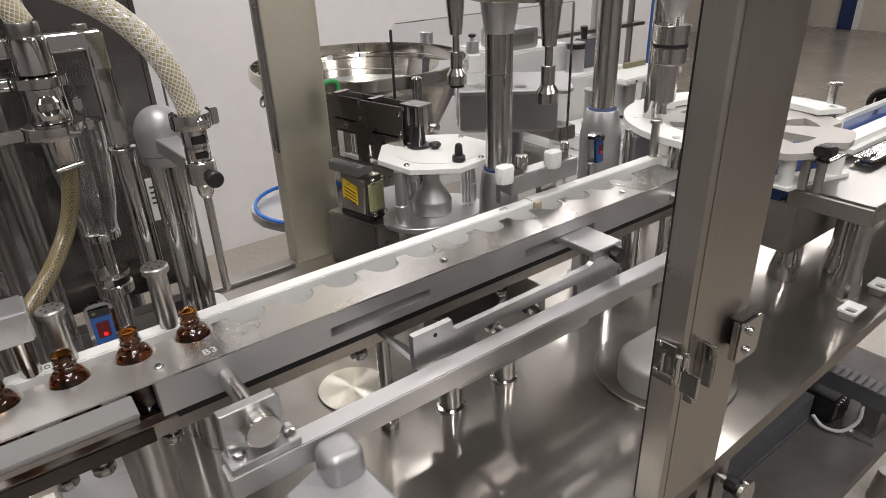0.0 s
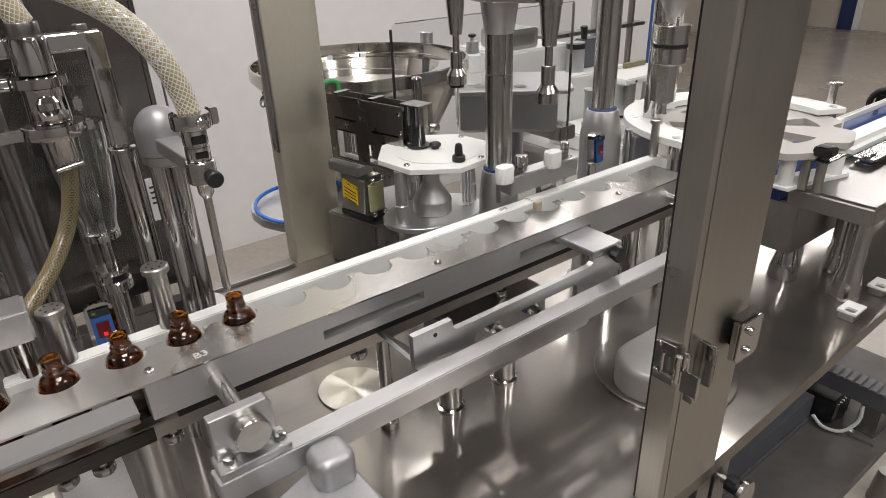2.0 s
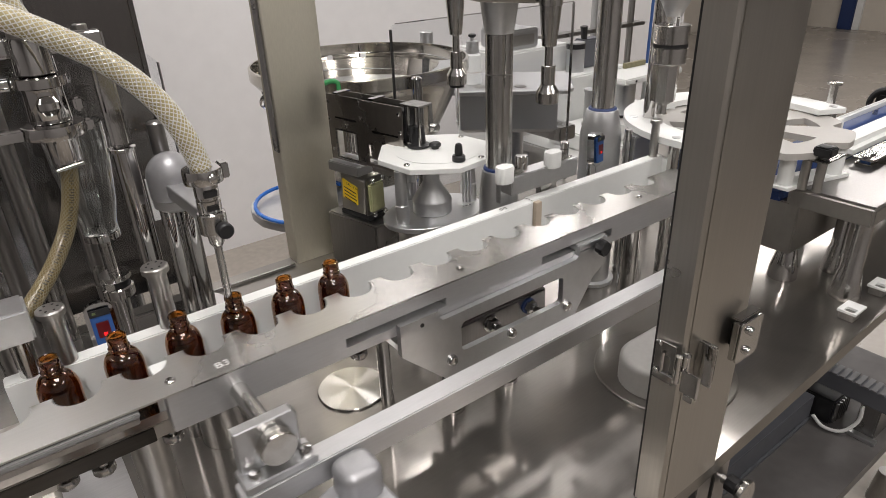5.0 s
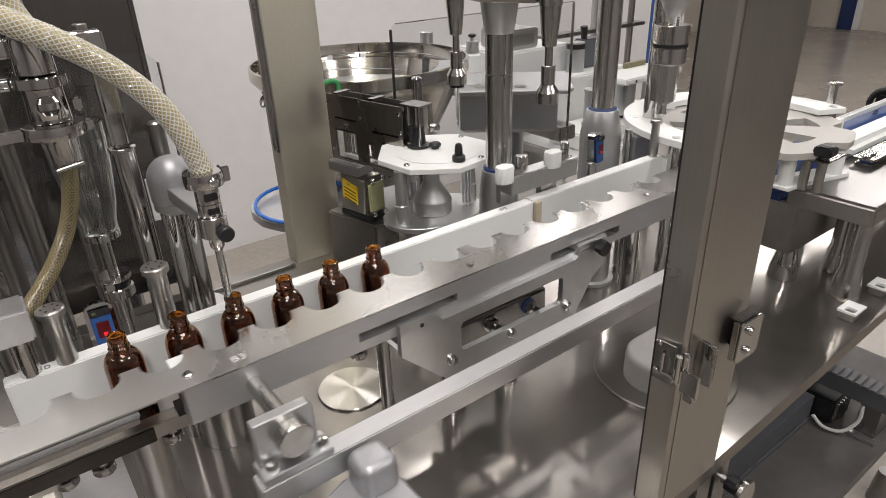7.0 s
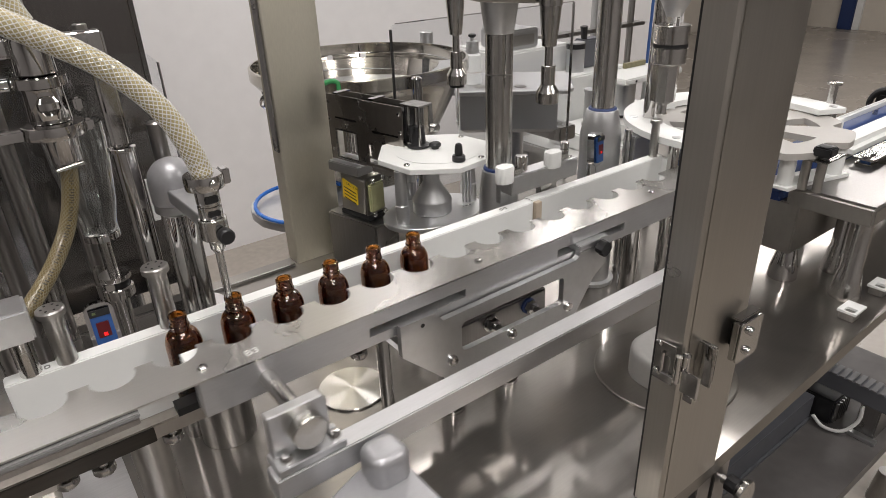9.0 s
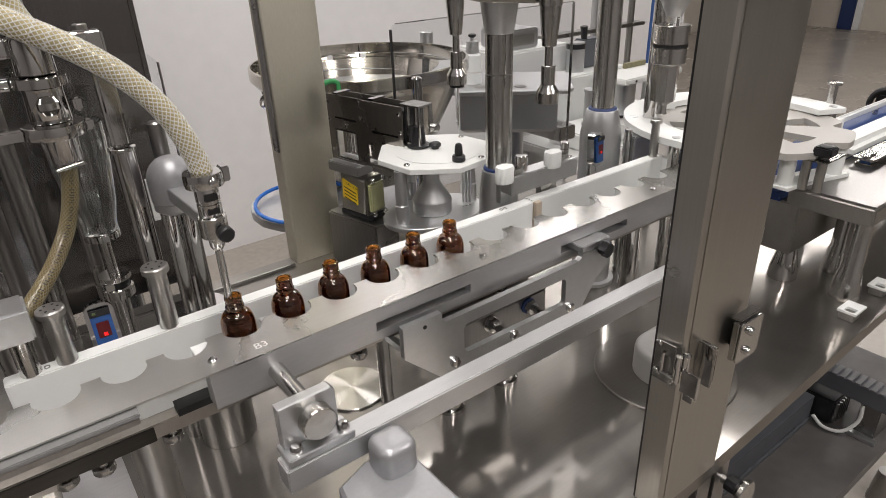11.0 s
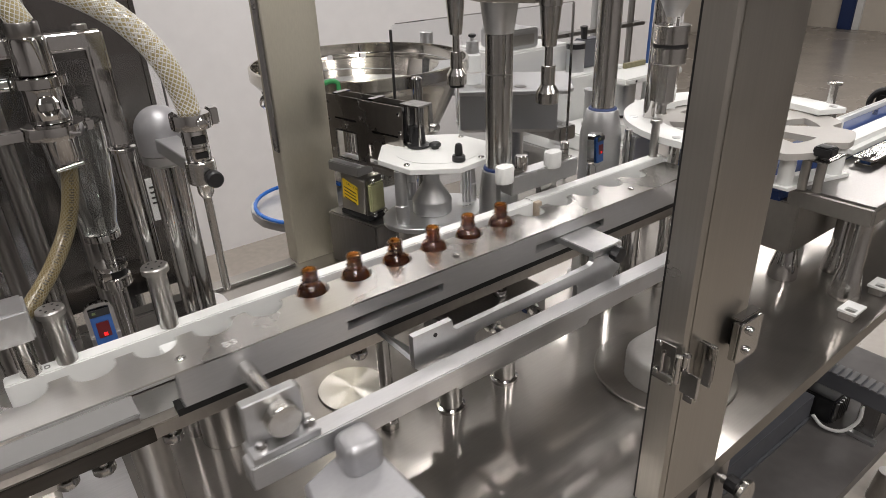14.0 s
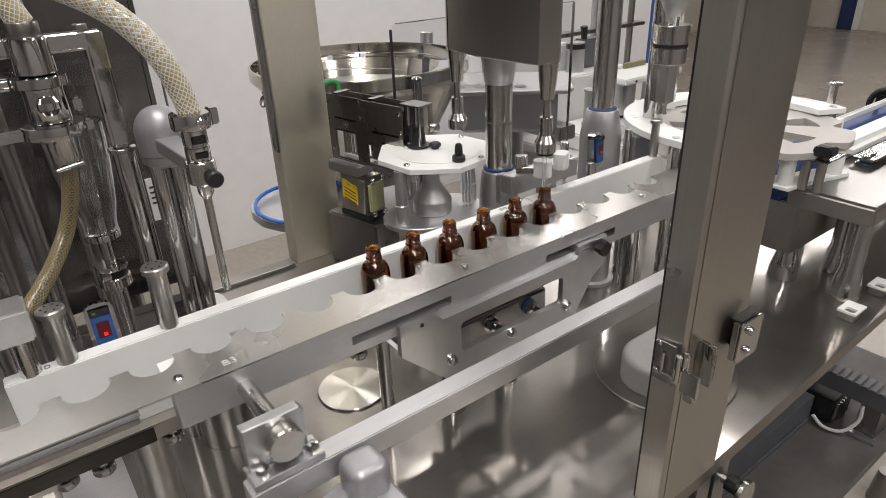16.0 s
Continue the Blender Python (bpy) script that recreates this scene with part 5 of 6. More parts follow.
# ---- star wheel and outfeed ----
SX, SY, SZ = 1.03, 0.0, 0.250
star = thing("star_wheel", (SX, SY, 0.0), "pale star wheel with curved slots under a white guide ring", "star wheel")
holes = []
for k in range(6):
    a0, a1 = radians(60 * k + 8), radians(60 * k + 34)
    inner = [(SX + 0.045 * math.cos(a0 + (a1 - a0) * i / 6), SY + 0.045 * math.sin(a0 + (a1 - a0) * i / 6)) for i in range(7)]
    outer = [(SX + 0.118 * math.cos(a1 + (a0 - a1) * i / 8), SY + 0.118 * math.sin(a1 + (a0 - a1) * i / 8)) for i in range(9)]
    holes.append(inner + outer)
rim = []
for k in range(128):
    a = 2 * math.pi * k / 128
    r = 0.164 - 0.026 * max(0.0, math.cos(8 * a + 0.6)) ** 2
    rim.append((SX + r * math.cos(a), SY + r * math.sin(a)))
part("disc", add_holed(bmesh.new(), rim, holes, SZ - 0.010, SZ), "star", star, "pale taupe slotted wheel disc")
part("hub", Rd((SX, SY, 0.0003), (SX, SY, SZ + 0.01), 0.022), "turned", star)
arc = [(SX + 0.196 * math.cos(radians(a)), SY + 0.196 * math.sin(radians(a))) for a in range(-26, 206, 6)]
arc += [(SX + 0.142 * math.cos(radians(a)), SY + 0.142 * math.sin(radians(a))) for a in range(202, -32, -6)]
gr_ring = thing("guide_ring", (SX, SY + 0.16, 0.0), "white plastic curved guide ring round the star wheel", "guide ring")
part("ring", add_prism(bmesh.new(), arc, SZ + 0.002, SZ + 0.012, 0.001), "plastic", gr_ring)
for a in (-22, 30, 85, 135, 178):
    px, py = SX + 0.180 * math.cos(radians(a)), SY + 0.180 * math.sin(radians(a))
    part("screw", screw_head(bmesh.new(), (px, py, SZ + 0.012), 0.007, 0.0015), "alu", gr_ring)
    part("post", Rd((px, py, 0.0003), (px, py, SZ + 0.0015), 0.009), "turned", gr_ring)
lower = thing("lower_guide", (0.99, -0.13, 0.175), "white plastic spacer posts under the star wheel", "guide")
part("plate", add_prism(bmesh.new(), [(0.938, -0.092), (0.938, -0.136), (0.975, -0.138), (1.070, -0.165), (1.075, -0.125), (0.975, -0.092)], 0.1902, 0.1960, 0.001), "plastic", lower)
for px, py in ((0.9546, -0.1200), (1.0524, -0.1480)):
    part("spacer", Rd((px, py, 0.1962), (px, py, SZ - 0.0103), 0.0115), "plastic", lower, "white plastic spacer post")
belt = thing("outfeed_belt", (1.25, -0.05, 0.0), "blue outfeed belt on a steel bed", "belt")
part("bed", B((1.000, -0.132, 0.062), (1.70, -0.078, 0.150), 0.002), "steel_mid", belt)
part("belt", B((0.985, -0.110, 0.1503), (1.70, 0.010, 0.176), 0.008, 3), "belt", belt, "blue belt")
for lx in (1.040, 1.5):
    part("leg", La([(0.0230, 0), (0.0240, 0.002), (0.0235, 0.006), (0.0225, 0.022), (0.0190, 0.036), (0.0150, 0.0618)], (lx, -0.112, 0.0003)), "chrome", belt)
guide_bar = thing("side_guide", (1.3, -0.07, 0.16), "white plastic side guide with rounded edges above the blue belt", "guide")
part("bar", B((1.150, -0.130, 0.1880), (1.70, -0.080, 0.2160), 0.010, 4), "plastic", guide_bar)
part("far_bar", B((1.215, -0.022, 0.188), (1.70, -0.012, 0.204), 0.004, 3), "plastic", guide_bar)
for px in (1.20, 1.30, 1.48):
    part("post", Rd((px, -0.100, 0.1765), (px, -0.100, 0.1879), 0.005), "turned", guide_bar)
    part("far_post", Rd((px + 0.06, -0.017, 0.1765), (px + 0.06, -0.017, 0.1878), 0.005), "turned", guide_bar)
pin = thing("guide_rod", (1.222, -0.052, 0.0), "steel guide rod with a flat head", "rod")
part("rod", Rd((1.222, -0.052, 0.2350), (1.222, -0.052, 0.294), 0.0070), "turned", pin)
part("foot", B((1.205, -0.075, 0.1765), (1.240, -0.03, 0.2348), 0.001), "plastic", pin)
part("head", La([(0.0125, 0), (0.0125, 0.004), (0.010, 0.005)], (1.222, -0.052, 0.2942)), "turned", pin)

tray = thing("outfeed_tray", (1.07, -0.19, 0.0), "folded steel tray on two tapered feet", "tray")
part("tray", B((0.970, -0.2445, 0.1880), (1.170, -0.1245, 0.1900), 0.0008), "steel_dark", tray)
part("tray_rim", B((0.968, -0.2465, 0.1580), (1.172, -0.1225, 0.1878), 0.004, 3), "steel_mid", tray)
for px, py in ((1.052, -0.2087), (1.130, -0.160)):
    part("foot", La([(0.0235, 0), (0.0245, 0.002), (0.0240, 0.008), (0.0200, 0.030), (0.0175, 0.046), (0.0165, 0.048), (0.0155, 0.1575)], (px, py, 0.0003)), "turned", tray)
brk = thing("clamp_plate", (0.98, -0.15, 0.19), "bright steel clamp plate with a black wing knob", "clamp")
part("plate", B((0.956, -0.1730, 0.2378), (1.020, -0.1325, 0.2400), 0.0008), "turned", brk)
for px, py in ((0.966, -0.1420), (0.972, -0.1610)):
    part("post", Rd((px, py, 0.1902), (px, py, 0.2376), 0.0068), "steel_mid", brk)
part("stud", Rd((0.974, -0.1600, 0.2402), (0.974, -0.1600, 0.2450), 0.0055), "turned", brk)
wing = B((0.962, -0.1730, 0.2452), (0.986, -0.1470, 0.2590), 0.002, 2)
add_lathe(wing, [(0.0075, 0), (0.0080, 0.001), (0.0080, 0.004)], (0.974, -0.1600, 0.2410), seg=16)
add_lathe(wing, [(0.0100, 0), (0.0100, 0.001), (0.0060, 0.0022)], (0.974, -0.1600, 0.2590), seg=16)
part("knob", wing, "black", brk, "black plastic wing knob")
part("screw", screw_head(bmesh.new(), (0.963, -0.1385, 0.2400), 0.0045, 0.0025), "chrome", brk)
jn = thing("guide_clamp", (1.2, -0.15, 0.0), "small steel clamp with blue spacer and screws", "clamp")
part("plate", B((1.135, -0.172, 0.1995), (1.26, -0.138, 0.2030), 0.001), "turned", jn)
part("base", B((1.140, -0.168, 0.1902), (1.166, -0.142, 0.1930), 0.0006), "turned", jn)
part("spacer", Rd((1.150, -0.155, 0.1932), (1.150, -0.155, 0.1993), 0.008), "sensor_blue", jn)
for px in (1.148, 1.168):
    part("screw", screw_head(bmesh.new(), (px, -0.156, 0.2032), 0.0060, 0.005), "chrome", jn)
part("rail_end", B((1.195, -0.170, 0.1650), (1.60, -0.140, 0.1990), 0.002), "steel_x", jn)
for px, py in ((0.988, -0.243), (1.100, -0.240), (1.23, -0.240)):
    c = thing("table_clip", (px, py, 0.0), "small white plastic clip on a grey foot", "clip", "clips on the table edge")
    part("foot", B((px - 0.012, py - 0.012, 0.0004), (px + 0.014, py + 0.010, 0.014), 0.001), "steel_dark", c)
    part("cap", add_holed(bmesh.new(), [(px - 0.016, py - 0.015), (px + 0.022, py - 0.015), (px + 0.022, py + 0.012), (px - 0.016, py + 0.012)],
                          [rounded_rect(px - 0.013, py - 0.011, px + 0.001, py + 0.004, 0.002)], 0.0142, 0.0180), "plastic", c)

# latches on the front post
latch = part("latch_plate", add_holed(bmesh.new(), [(-0.2815, 0.166), (-0.2605, 0.166), (-0.2605, 0.209), (-0.2815, 0.209)], [[(-0.277, 0.176), (-0.268, 0.176), (-0.268, 0.196), (-0.277, 0.196)]],
                                       0.0, 0.0018, Matrix(((0, 0, -1, 0.4497), (1, 0, 0, 0), (0, 1, 0, 0), (0, 0, 0, 1)))), "chrome", front_post, "bright steel toggle latch")
for z in (0.175, 0.207):
    part("rivet", screw_head(bmesh.new(), (0.4479, -0.2640, z), 0.0034, 0.003, (-1, 0, 0)), "chrome", latch)
part("pivot", Rd((0.4465, -0.2865, 0.174), (0.4465, -0.2865, 0.203), 0.0032), "chrome", latch)
part("knuckle", La([(0.0030, 0), (0.0036, 0.0006), (0.0036, 0.0160), (0.0040, 0.0166), (0.0040, 0.0185), (0.0028, 0.0205), (0.0008, 0.0212)], (0.4520, -0.2905, 0.1860), seg=18), "chrome", latch)
part("frame_rod", Rd((0.4470, -0.2700, 0.1760), (0.4470, -0.2700, 0.1990), 0.0016, seg=10), "chrome", latch)
part("frame_rod", Rd((0.4470, -0.2690, 0.1765), (0.4470, -0.2860, 0.1765), 0.0016, seg=10), "chrome", latch)
part("leaf", B((0.4470, -0.3075, 0.1660), (0.4492, -0.2905, 0.1905), 0.0006), "chrome", latch)
part("leaf_edge", Rd((0.4481, -0.3075, 0.1655), (0.4481, -0.3075, 0.1910), 0.0016, seg=10), "chrome", latch)
part("tongue", B((0.4473, -0.3045, 0.1585), (0.4489, -0.2950, 0.1658), 0.0005), "chrome", latch)
hook = part("hook_plate", B((0.4745, -0.3050, 0.163), (0.4775, -0.2866, 0.2085), 0.001), "chrome", front_post, "bright steel latch keeper")
part("backing", B((0.4800, -0.3035, 0.166), (0.4822, -0.2866, 0.207), 0.0008), "turned", hook)
part("spacer", B((0.4776, -0.2990, 0.172), (0.4799, -0.2880, 0.198), 0.0004), "black", hook)
for z in (0.174, 0.196):
    part("bolt", screw_head(bmesh.new(), (0.4823, -0.2955, z), 0.0042, 0.0045, (1, 0, 0)), "chrome", hook)
k2 = part("keeper_plate", B((0.5200, -0.3000, 0.170), (0.5222, -0.2940, 0.2140), 0.0008), "chrome", front_post, "second latch keeper with a folded plate")
part("backing", B((0.5225, -0.2996, 0.169), (0.5560, -0.2960, 0.214), 0.0015), "steel_dark", k2)
part("cushion", B((0.5290, -0.2958, 0.176), (0.5480, -0.2868, 0.206), 0.003, 3), "black", k2, "black rubber cushion")
part("cover", add_prism(bmesh.new(), rounded_rect(0.5215, 0.1665, 0.5600, 0.2125, 0.004), 0.3000, 0.3024, 0.0005, UPRIGHT), "turned", k2)
part("top_fold", B((0.5225, -0.2999, 0.2142), (0.5570, -0.2900, 0.2165), 0.0006), "chrome", k2)
for z in (0.1775, 0.2005):
    part("bolt", screw_head(bmesh.new(), (0.5375, -0.3024, z), 0.0044, 0.0045, (0, -1, 0)), "chrome", k2)
for px, pz in ((0.598, -0.052), (0.560, -0.090)):
    hk = thing("door_knob", (px, TY0 - 0.002, pz), "black star knob with a round steel washer under the table edge", "knob", "knobs under the table")
    part("stud", Rd((px, TY0 + 0.04, pz), (px, TY0 - 0.022, pz), 0.006), "chrome", hk)
    part("knob", Rd((px, TY0 - 0.003, pz), (px, TY0 - 0.016, pz), 0.011, seg=9), "black", hk)
    part("washer", La([(0.020, 0), (0.021, 0.001), (0.021, 0.006), (0.020, 0.007)], (px + 0.006, TY0 - 0.018, pz - 0.012), (0, -1, 0)), "turned", hk)
    part("bracket", B((px - 0.02, TY0 + 0.004, pz - 0.10), (px + 0.01, TY0 + 0.012, -0.0245), 0.001), "steel_dark", hk)

# inside the open cabinet
duct = thing("wiring_duct", (1.35, -0.15, -0.40), "pale grey slotted wiring duct in the cabinet", "wiring duct")
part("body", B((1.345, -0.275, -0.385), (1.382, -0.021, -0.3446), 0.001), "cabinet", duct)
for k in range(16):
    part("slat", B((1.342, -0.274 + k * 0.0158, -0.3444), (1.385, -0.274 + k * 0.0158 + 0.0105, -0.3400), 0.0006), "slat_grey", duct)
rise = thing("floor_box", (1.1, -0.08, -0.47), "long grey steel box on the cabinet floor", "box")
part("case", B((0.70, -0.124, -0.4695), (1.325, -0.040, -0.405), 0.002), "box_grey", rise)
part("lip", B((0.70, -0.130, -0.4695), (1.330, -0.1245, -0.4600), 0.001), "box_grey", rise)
drv = thing("motor_drive", (1.25, -0.08, -0.47), "dark motor drive box on the cabinet floor", "motor drive")
part("case", B((1.332, -0.165, -0.4695), (1.415, -0.075, -0.4050), 0.004), "black", drv)
for k in range(6):
    part("fin", B((1.338 + k * 0.012, -0.171, -0.46), (1.342 + k * 0.012, -0.1655, -0.41)), "steel_dark", drv)
psu = thing("power_supply", (1.40, -0.22, -0.47), "grey metal control box under the duct", "control box")
part("case", B((1.352, -0.245, -0.4695), (1.44, -0.205, -0.386), 0.003), "steel_dark", psu)
part("base_flange", B((1.335, -0.255, -0.4695), (1.3515, -0.200, -0.4600), 0.001), "alu", psu)
plg = thing("cable_glands", (1.42, -0.05, -0.30), "row of dark cable glands on the cabinet wall", "cable gland")
for k in range(3):
    part("gland", La([(0.012, 0), (0.012, 0.012), (0.008, 0.013), (0.008, 0.022)], (1.10 + 0.09 * k, -0.0202, -0.30), (0, -1, 0), 12), "chrome", plg)
cb = thing("cabinet_cable", (1.3, -0.1, -0.40), "thin white cable in the cabinet", "cable")
part("cable", add_sweep(bmesh.new(), curve_points([(1.318, -0.132, -0.452), (1.310, -0.160, -0.462), (1.318, -0.195, -0.456), (1.336, -0.214, -0.425), (1.345, -0.212, -0.39)], 24), 0.004, 8), "paper", cb)

# ---- labelling machine in the background ----
lm = thing("labelling_machine", (1.7, 1.2, FLOOR), "grey and white labelling machine near the wall", "labelling machine")
part("bin", add_prism(bmesh.new(), [(1.178, 0.964), (1.399, 0.770), (1.525, 0.915), (1.305, 1.110)], 0.0, 0.126, 0.012), "alu", lm, "grey steel reject bin")
part("deck", add_prism(bmesh.new(), [(1.125, 0.965), (1.150, 0.925), (1.385, 0.722), (1.425, 0.735), (1.575, 0.900), (1.560, 0.930), (1.330, 1.135), (1.290, 1.135), (1.135, 1.010)], 0.1265, 0.140, 0.003), "alu", lm, "pale machine deck with round holes")
for hx, hy in ((1.185, 0.975), (1.232, 0.930), (1.32, 0.850)):
    part("hole_liner", La([(0.019, 0), (0.019, 0.0012), (0.016, 0.0013), (0.001, 0.0006)], (hx, hy, 0.1402), seg=24), "steel_dark", lm)
part("deck_leg", Rd((1.42, 0.98, FLOOR), (1.42, 0.98, -0.0005), 0.03), "alu", lm)
part("white_cabinet", B((1.66, 1.30, FLOOR), (2.02, 1.60, 0.140), 0.008), "paper", lm, "white machine cabinet")
part("cabinet_seam", B((1.70, 1.2955, -0.06), (1.98, 1.2995, -0.045)), "steel_dark", lm)
part("grey_box", B((1.71, 1.33, 0.1405), (1.87, 1.50, 0.215), 0.006), "alu", lm)
part("box_vent", B((1.73, 1.3255, 0.155), (1.84, 1.3295, 0.195)), "steel_mid", lm)
part("white_shelf", B((1.90, 1.18, -0.20), (2.25, 1.299, 0.035), 0.006), "plastic", lm)
part("white_bench", B((1.72, 0.94, -0.24), (2.60, 1.55, -0.201), 0.006), "paper", lm)
part("white_leg", B((1.80, 1.05, FLOOR), (2.5, 1.5, -0.2405)), "paper", lm)
part("bench_block", B((1.78, 0.98, -0.2005), (2.42, 1.17, -0.135), 0.006), "plastic", lm)
part("dark_rail", B((1.62, 0.96, -0.12), (1.70, 1.28, -0.07), 0.004), "steel_dark", lm)
part("top_plate", B((2.00, 0.99, 0.012), (2.36, 1.15, 0.036), 0.005), "plastic", lm)
for sx in (2.06, 2.20, 2.31):
    part("plate_screw", Rd((sx, 0.9895, 0.024), (sx, 0.986, 0.024), 0.004, seg=10), "black", lm)
for rx, ry, r in ((2.10, 1.07, 0.045), (2.25, 1.06, 0.034), (1.90, 1.06, 0.035)):
    part("roller", La([(r, 0), (r, 0.012), (r * 0.94, 0.013), (r * 0.94, 0.130), (r, 0.131), (r, 0.140)], (rx, ry, -0.1315)), "alu", lm)
    part("roller_band", La([(r + 0.002, 0), (r + 0.002, 0.010)], (rx, ry, -0.1305)), "black", lm)
part("reel", Rd((2.00, 1.25, 0.0355), (2.00, 1.25, 0.150), 0.036), "alu", lm)
part("reel_band", Rd((2.00, 1.25, 0.126), (2.00, 1.25, 0.145), 0.038), "black", lm)
part("black_panel", B((2.06, 1.26, 0.0355), (2.17, 1.32, 0.150), 0.006), "cabinet", lm)
part("handle", Rd((2.08, 1.28, 0.150), (2.075, 1.28, 0.200), 0.012, 0.015), "black", lm)
for rx in (2.45, 2.55, 2.62, 2.72):
    part("upright", Rd((rx, 1.55, -0.134), (rx, 1.55, 1.0), 0.016), "steel_dark" if rx > 2.6 else "alu", lm)
part("cross_bar", B((2.10, 1.52, 0.115), (2.80, 1.58, 0.132), 0.003), "steel_dark", lm)
part("blue_strip", B((2.985, 1.60, -0.20), (3.015, 1.63, 1.0)), "sensor_blue", lm, "blue upright strip")
part("printed_card", B((2.17, 1.13, 0.0365), (2.30, 1.145, 0.056)), "printed", lm)
jar = thing("plastic_jar", (1.247, 0.985, 0.1405), "white plastic jar with a steel valve cap", "jar")
part("jar", La([(0.026, 0), (0.028, 0.003), (0.027, 0.030), (0.0255, 0.033), (0.0245, 0.085), (0.018, 0.090)], (1.247, 0.985, 0.1405)), "plastic", jar)
part("ring_mark", La([(0.0262, 0), (0.0262, 0.0015)], (1.247, 0.985, 0.176)), "tan", jar)
part("valve_cap", La([(0.019, 0), (0.0195, 0.002), (0.0195, 0.028), (0.0185, 0.034), (0.006, 0.036), (0.006, 0.044)], (1.247, 0.985, 0.231)), "alu", jar)
part("knob", La([(0.006, 0), (0.012, 0.004), (0.012, 0.009), (0.008, 0.011)], (1.247, 0.985, 0.2755)), "black", jar)
stp = thing("steel_pipe", (1.30, 1.3, FLOOR), "plain steel pipe by the wall", "pipe")
part("pipe", Rd((1.303, 1.3, FLOOR), (1.303, 1.3, 0.260), 0.0225, chamfer=0.002), "alu", stp)

# far end of the hall
dr = thing("blue_door", (X1 - 0.05, 3.8, FLOOR), "blue painted door post at the far wall", "door post")
part("post", B((X1 - 0.10, 3.650, FLOOR + 0.001), (X1 - 0.002, 3.835, 1.6), 0.01), "seal", dr)
part("side_trim", B((X1 - 0.06, 3.555, FLOOR + 0.001), (X1 - 0.003, 3.645, 1.6), 0.005), "paper", dr)
wp = thing("white_partition", (9.6, 4.4, FLOOR), "white partition end at the far side of the hall", "partition")
part("panel", B((9.4, 4.25, FLOOR + 0.001), (9.9, 4.9, 2.4), 0.01), "wall", wp)
hw = thing("machine_handwheel", (2.1, 0.2, FLOOR), "black handwheel and bracket on a stand", "handwheel")
wheel = bmesh.new()
ring_pts = [(2.13, 0.160 + 0.046 * math.cos(radians(a)), 0.062 + 0.046 * math.sin(radians(a))) for a in range(0, 361, 15)]
add_sweep(wheel, ring_pts, 0.009, 8, False)
for a in (90, 210, 330):
    add_rod(wheel, (2.13, 0.160, 0.062), (2.13, 0.160 + 0.044 * math.cos(radians(a)), 0.062 + 0.044 * math.sin(radians(a))), 0.007)
part("wheel", wheel, "black", hw, "black spoked wheel")
part("block", B((2.145, 0.140, 0.005), (2.24, 0.200, 0.095), 0.01), "black", hw)
part("stand", B((2.16, 0.15, FLOOR), (2.23, 0.195, 0.0045), 0.005), "steel_dark", hw)
g = clear_panel((1.74, -0.1, 0.0), [(1.735, 0.0005), (1.75, 0.0005), (1.75, 0.36), (1.735, 0.36)], -0.10, "clear acrylic end guard")
part("sheet_body", B((1.742, -0.26, 0.0005), (1.746, -0.104, 0.36)), "pane", g)


# ---- what moves ----
STARTS = [-0.12, 1.95, 4.05, 6.15, 8.22, 10.315, 12.39, 13.755, 15.10]
FILLED = STARTS[:6]
# seconds in the cycle, share of a pitch along the track, metres across it
STEP = [(0.0, 0.0, 0.0), (0.05, 0.025, 0.0), (0.10, 0.13, 0.0), (0.15, 0.265, 0.0), (0.20, 0.40, 0.0), (0.25, 0.535, 0.0), (0.30, 0.69, 0.0),
        (0.35, 0.815, 0.0), (0.40, 0.93, 0.0), (0.45, 0.99, 0.0), (0.50, 1.0, -0.0015), (0.55, 1.0, -0.0075), (0.61, 1.0, -0.0141), (0.66, 0.97, -0.0185),
        (0.71, 0.90, -0.0222), (0.78, 0.735, -0.0256), (0.85, 0.495, -0.0268), (0.91, 0.31, -0.0268), (0.98, 0.135, -0.0247), (1.02, 0.07, -0.0215),
        (1.07, 0.03, -0.013), (1.12, 0.012, -0.0038), (1.17, 0.0, 0.0)]
DIP = [(0.50, 0.0), (0.545, 0.08), (0.60, 0.55), (0.66, 0.92), (0.74, 1.0), (0.85, 0.95), (0.98, 0.865), (1.05, 0.80), (1.12, 0.73), (1.35, 0.49),
       (1.62, 0.34), (1.85, 0.13), (2.03, 0.0)]
PUMP = [(0.0, 0.0), (0.10, 0.6), (0.25, 1.0), (0.90, 1.0), (1.20, 0.75), (1.60, 0.2), (1.85, 0.0)]


def timeline(starts, table, rest):
    """Rows of a repeated table of (seconds, values...), held at rest between, cut to 0..16 s."""
    rows = []
    for s in starts:
        rows += [(s + r[0], *r[1:]) for r in table]
    rows.sort(key=lambda r: r[0])

    def at(t):
        if t <= rows[0][0]:
            return rows[0][1:]
        for a, b in zip(rows, rows[1:]):
            if a[0] <= t <= b[0]:
                u = (t - a[0]) / max(b[0] - a[0], 1e-6)
                return tuple(p + (q - p) * u for p, q in zip(a[1:], b[1:]))
        return rest
    out = [(0.0, *at(0.0))] + [r for r in rows if 0.02 < r[0] < 15.98] + [(16.0, *at(16.0))]
    return out


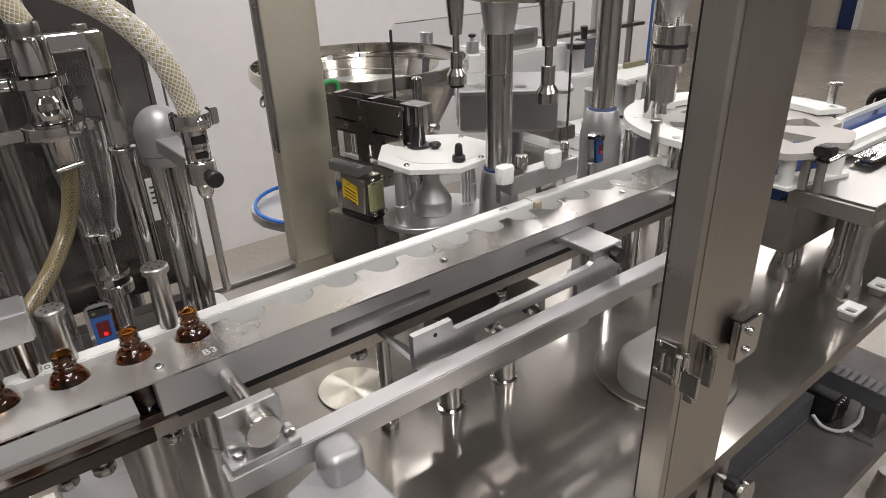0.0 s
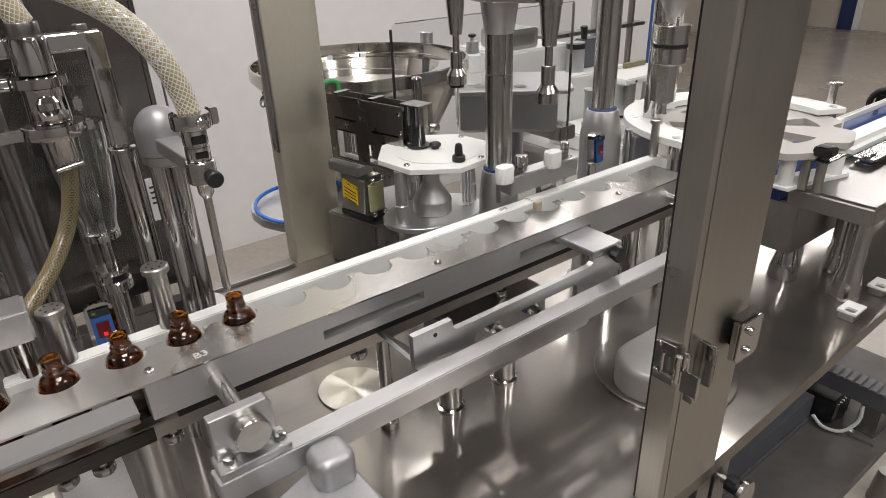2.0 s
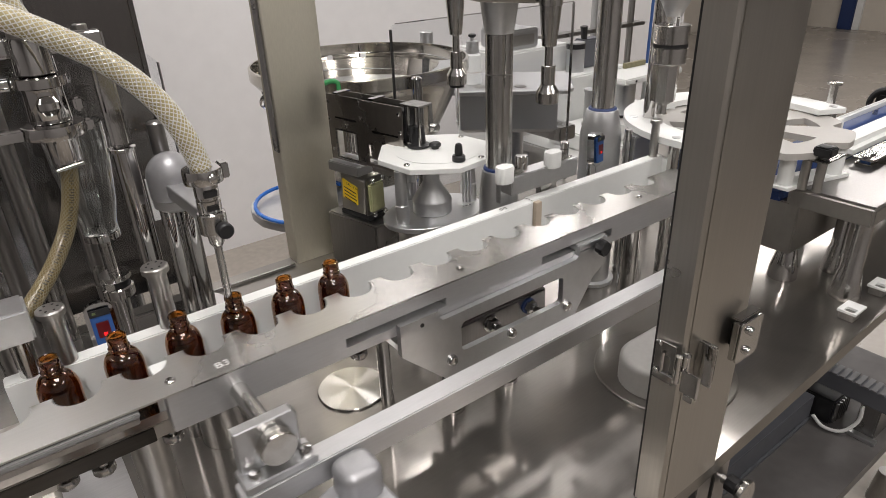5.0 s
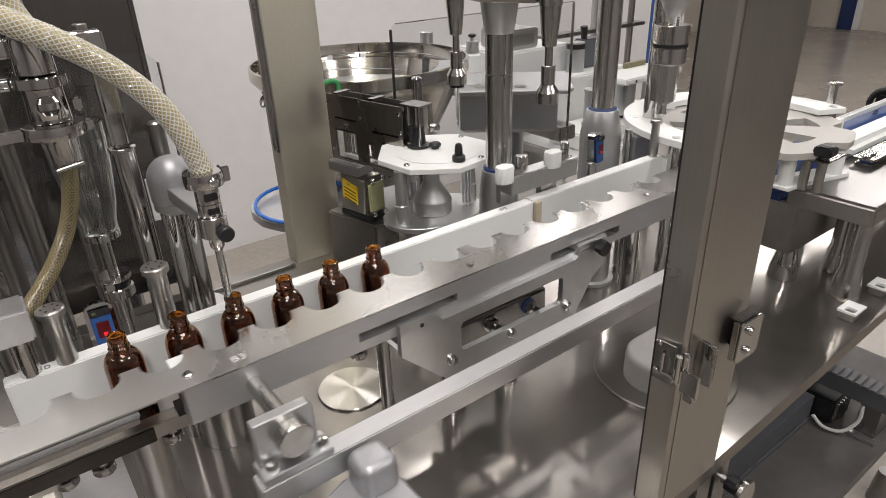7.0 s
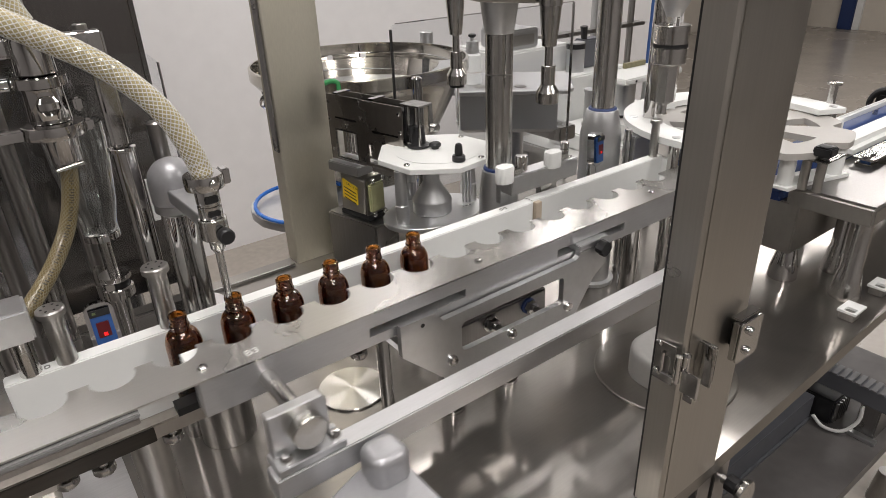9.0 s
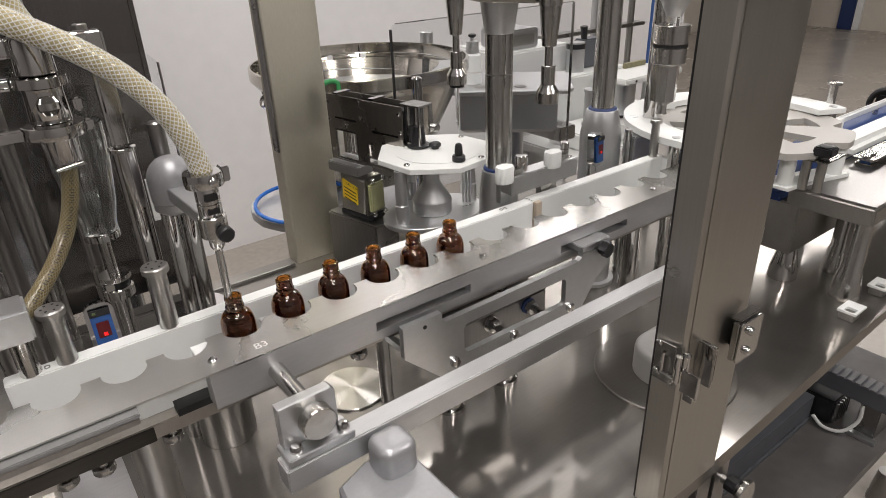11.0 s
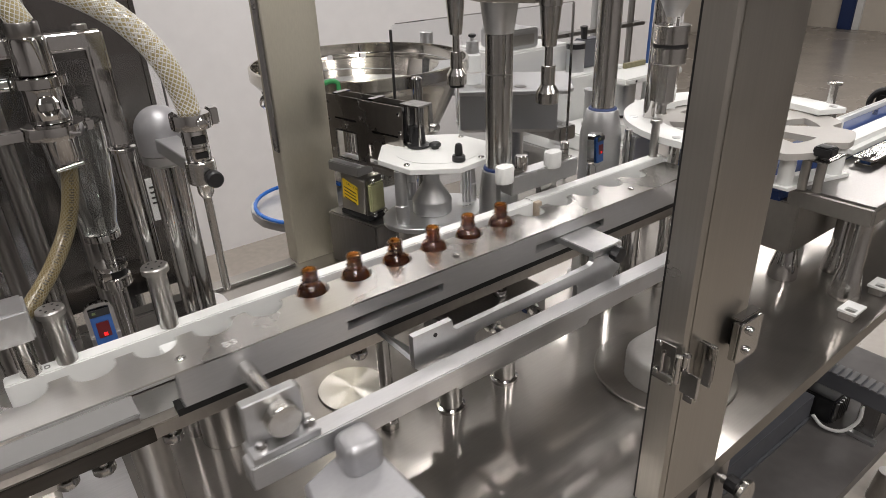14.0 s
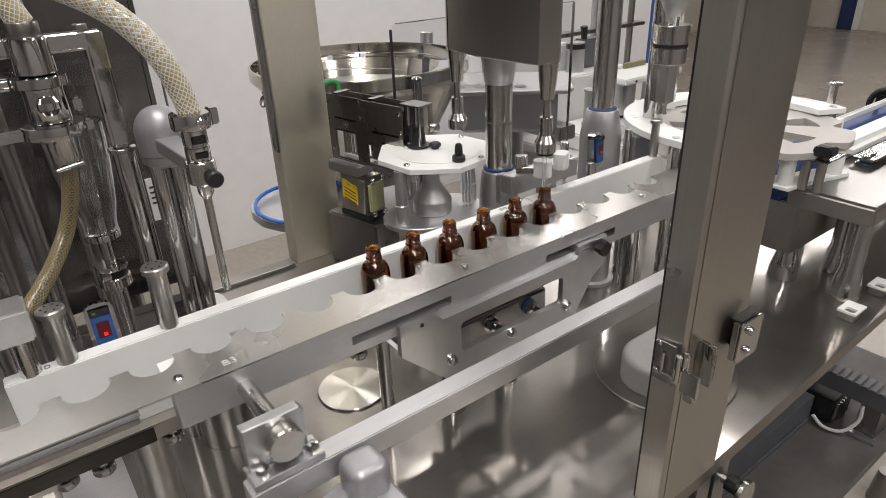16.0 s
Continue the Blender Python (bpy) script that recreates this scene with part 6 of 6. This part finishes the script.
def motions():
    steps = timeline(STARTS, STEP, (0.0, 0.0))
    walk(comb, [(t, Matrix.Translation(COMB_AT + Vector((a * PITCH, y, 0)))) for t, a, y in steps])
    walk(hold, [(t, Matrix.Translation(HOLD_AT + Vector((0, -y * 0.85, 0)))) for t, a, y in steps])
    walk(cover, [(t, Matrix.Translation(COVER_AT + Vector((a * PITCH * 0.85, 0, 0)))) for t, a, y in steps])
    for j, b in enumerate(bottles):
        rows = []
        for n, s in enumerate(STARTS):
            for tau, a, y in STEP[:11]:
                if 0.02 < s + tau < 15.98:
                    rows.append((s + tau, n + a))
        lead = 0.12 / 0.15 * 0.265 - 0.03
        rows = [(0.0, lead)] + rows + [(16.0, 9.0)]
        walk(b, [(t, pose(STATION + (k - 1 - j) * PITCH, 0.0, NECK - BOTTLE_H)) for t, k in rows])

    dips = timeline(FILLED, DIP, (0.0,))
    walk(head, [(t, Matrix.Translation(HEAD_AT - Vector((0, 0, d * DIP_DEPTH)))) for t, d in dips])
    for t_ob, (mu, lu), (md, ld) in zip(hose_things, UPS, DOWNS):
        qu, qd = mu.to_quaternion(), md.to_quaternion()
        walk(t_ob, [(t, Matrix.LocRotScale(mu.translation.lerp(md.translation, d), qu.slerp(qd, d), None)) for t, d in dips])
    pumps = timeline(FILLED, PUMP, (0.0,))
    walk(piston, [(t, Matrix.Translation(PISTON_AT - Vector((0, 0, d * 0.014)))) for t, d in pumps])
    rows = [(0.0, 0, 0), (15.14, 0, 0), (15.18, 18, 0), (15.22, 60, 0), (15.26, 100, 0), (15.30, 140, 0), (15.34, 170, 0), (15.38, 180, 0), (15.68, 180, 0),
            (15.74, 180, 0.006), (15.80, 180, 0.022), (15.86, 180, 0.043), (15.92, 180, 0.057), (16.0, 180, 0.0620)]
    walk(turret, [(t, Matrix.Translation(TUR_AT - Vector((0, 0, dz))) @ pose(0, 0, 0, 0, 0, a)) for t, a, dz in rows])
    jaws = [(0.0, 0.0), (15.48, 0.0), (15.54, 0.45), (15.60, 1.0), (16.0, 1.0)]
    walk(jaw_left, [(t, Matrix.Translation(JAW_L) @ pose(0, 0, 0, 0, 0, k * 88 * 1.45)) for t, k in jaws[:2] + [(15.51, 0.25), (15.54, 0.5), (15.57, 0.75)] + jaws[3:]])
    walk(jaw_right, [(t, Matrix.Translation(JAW_R) @ pose(0, 0, 0, 0, 0, k * 25)) for t, k in jaws])


motions()
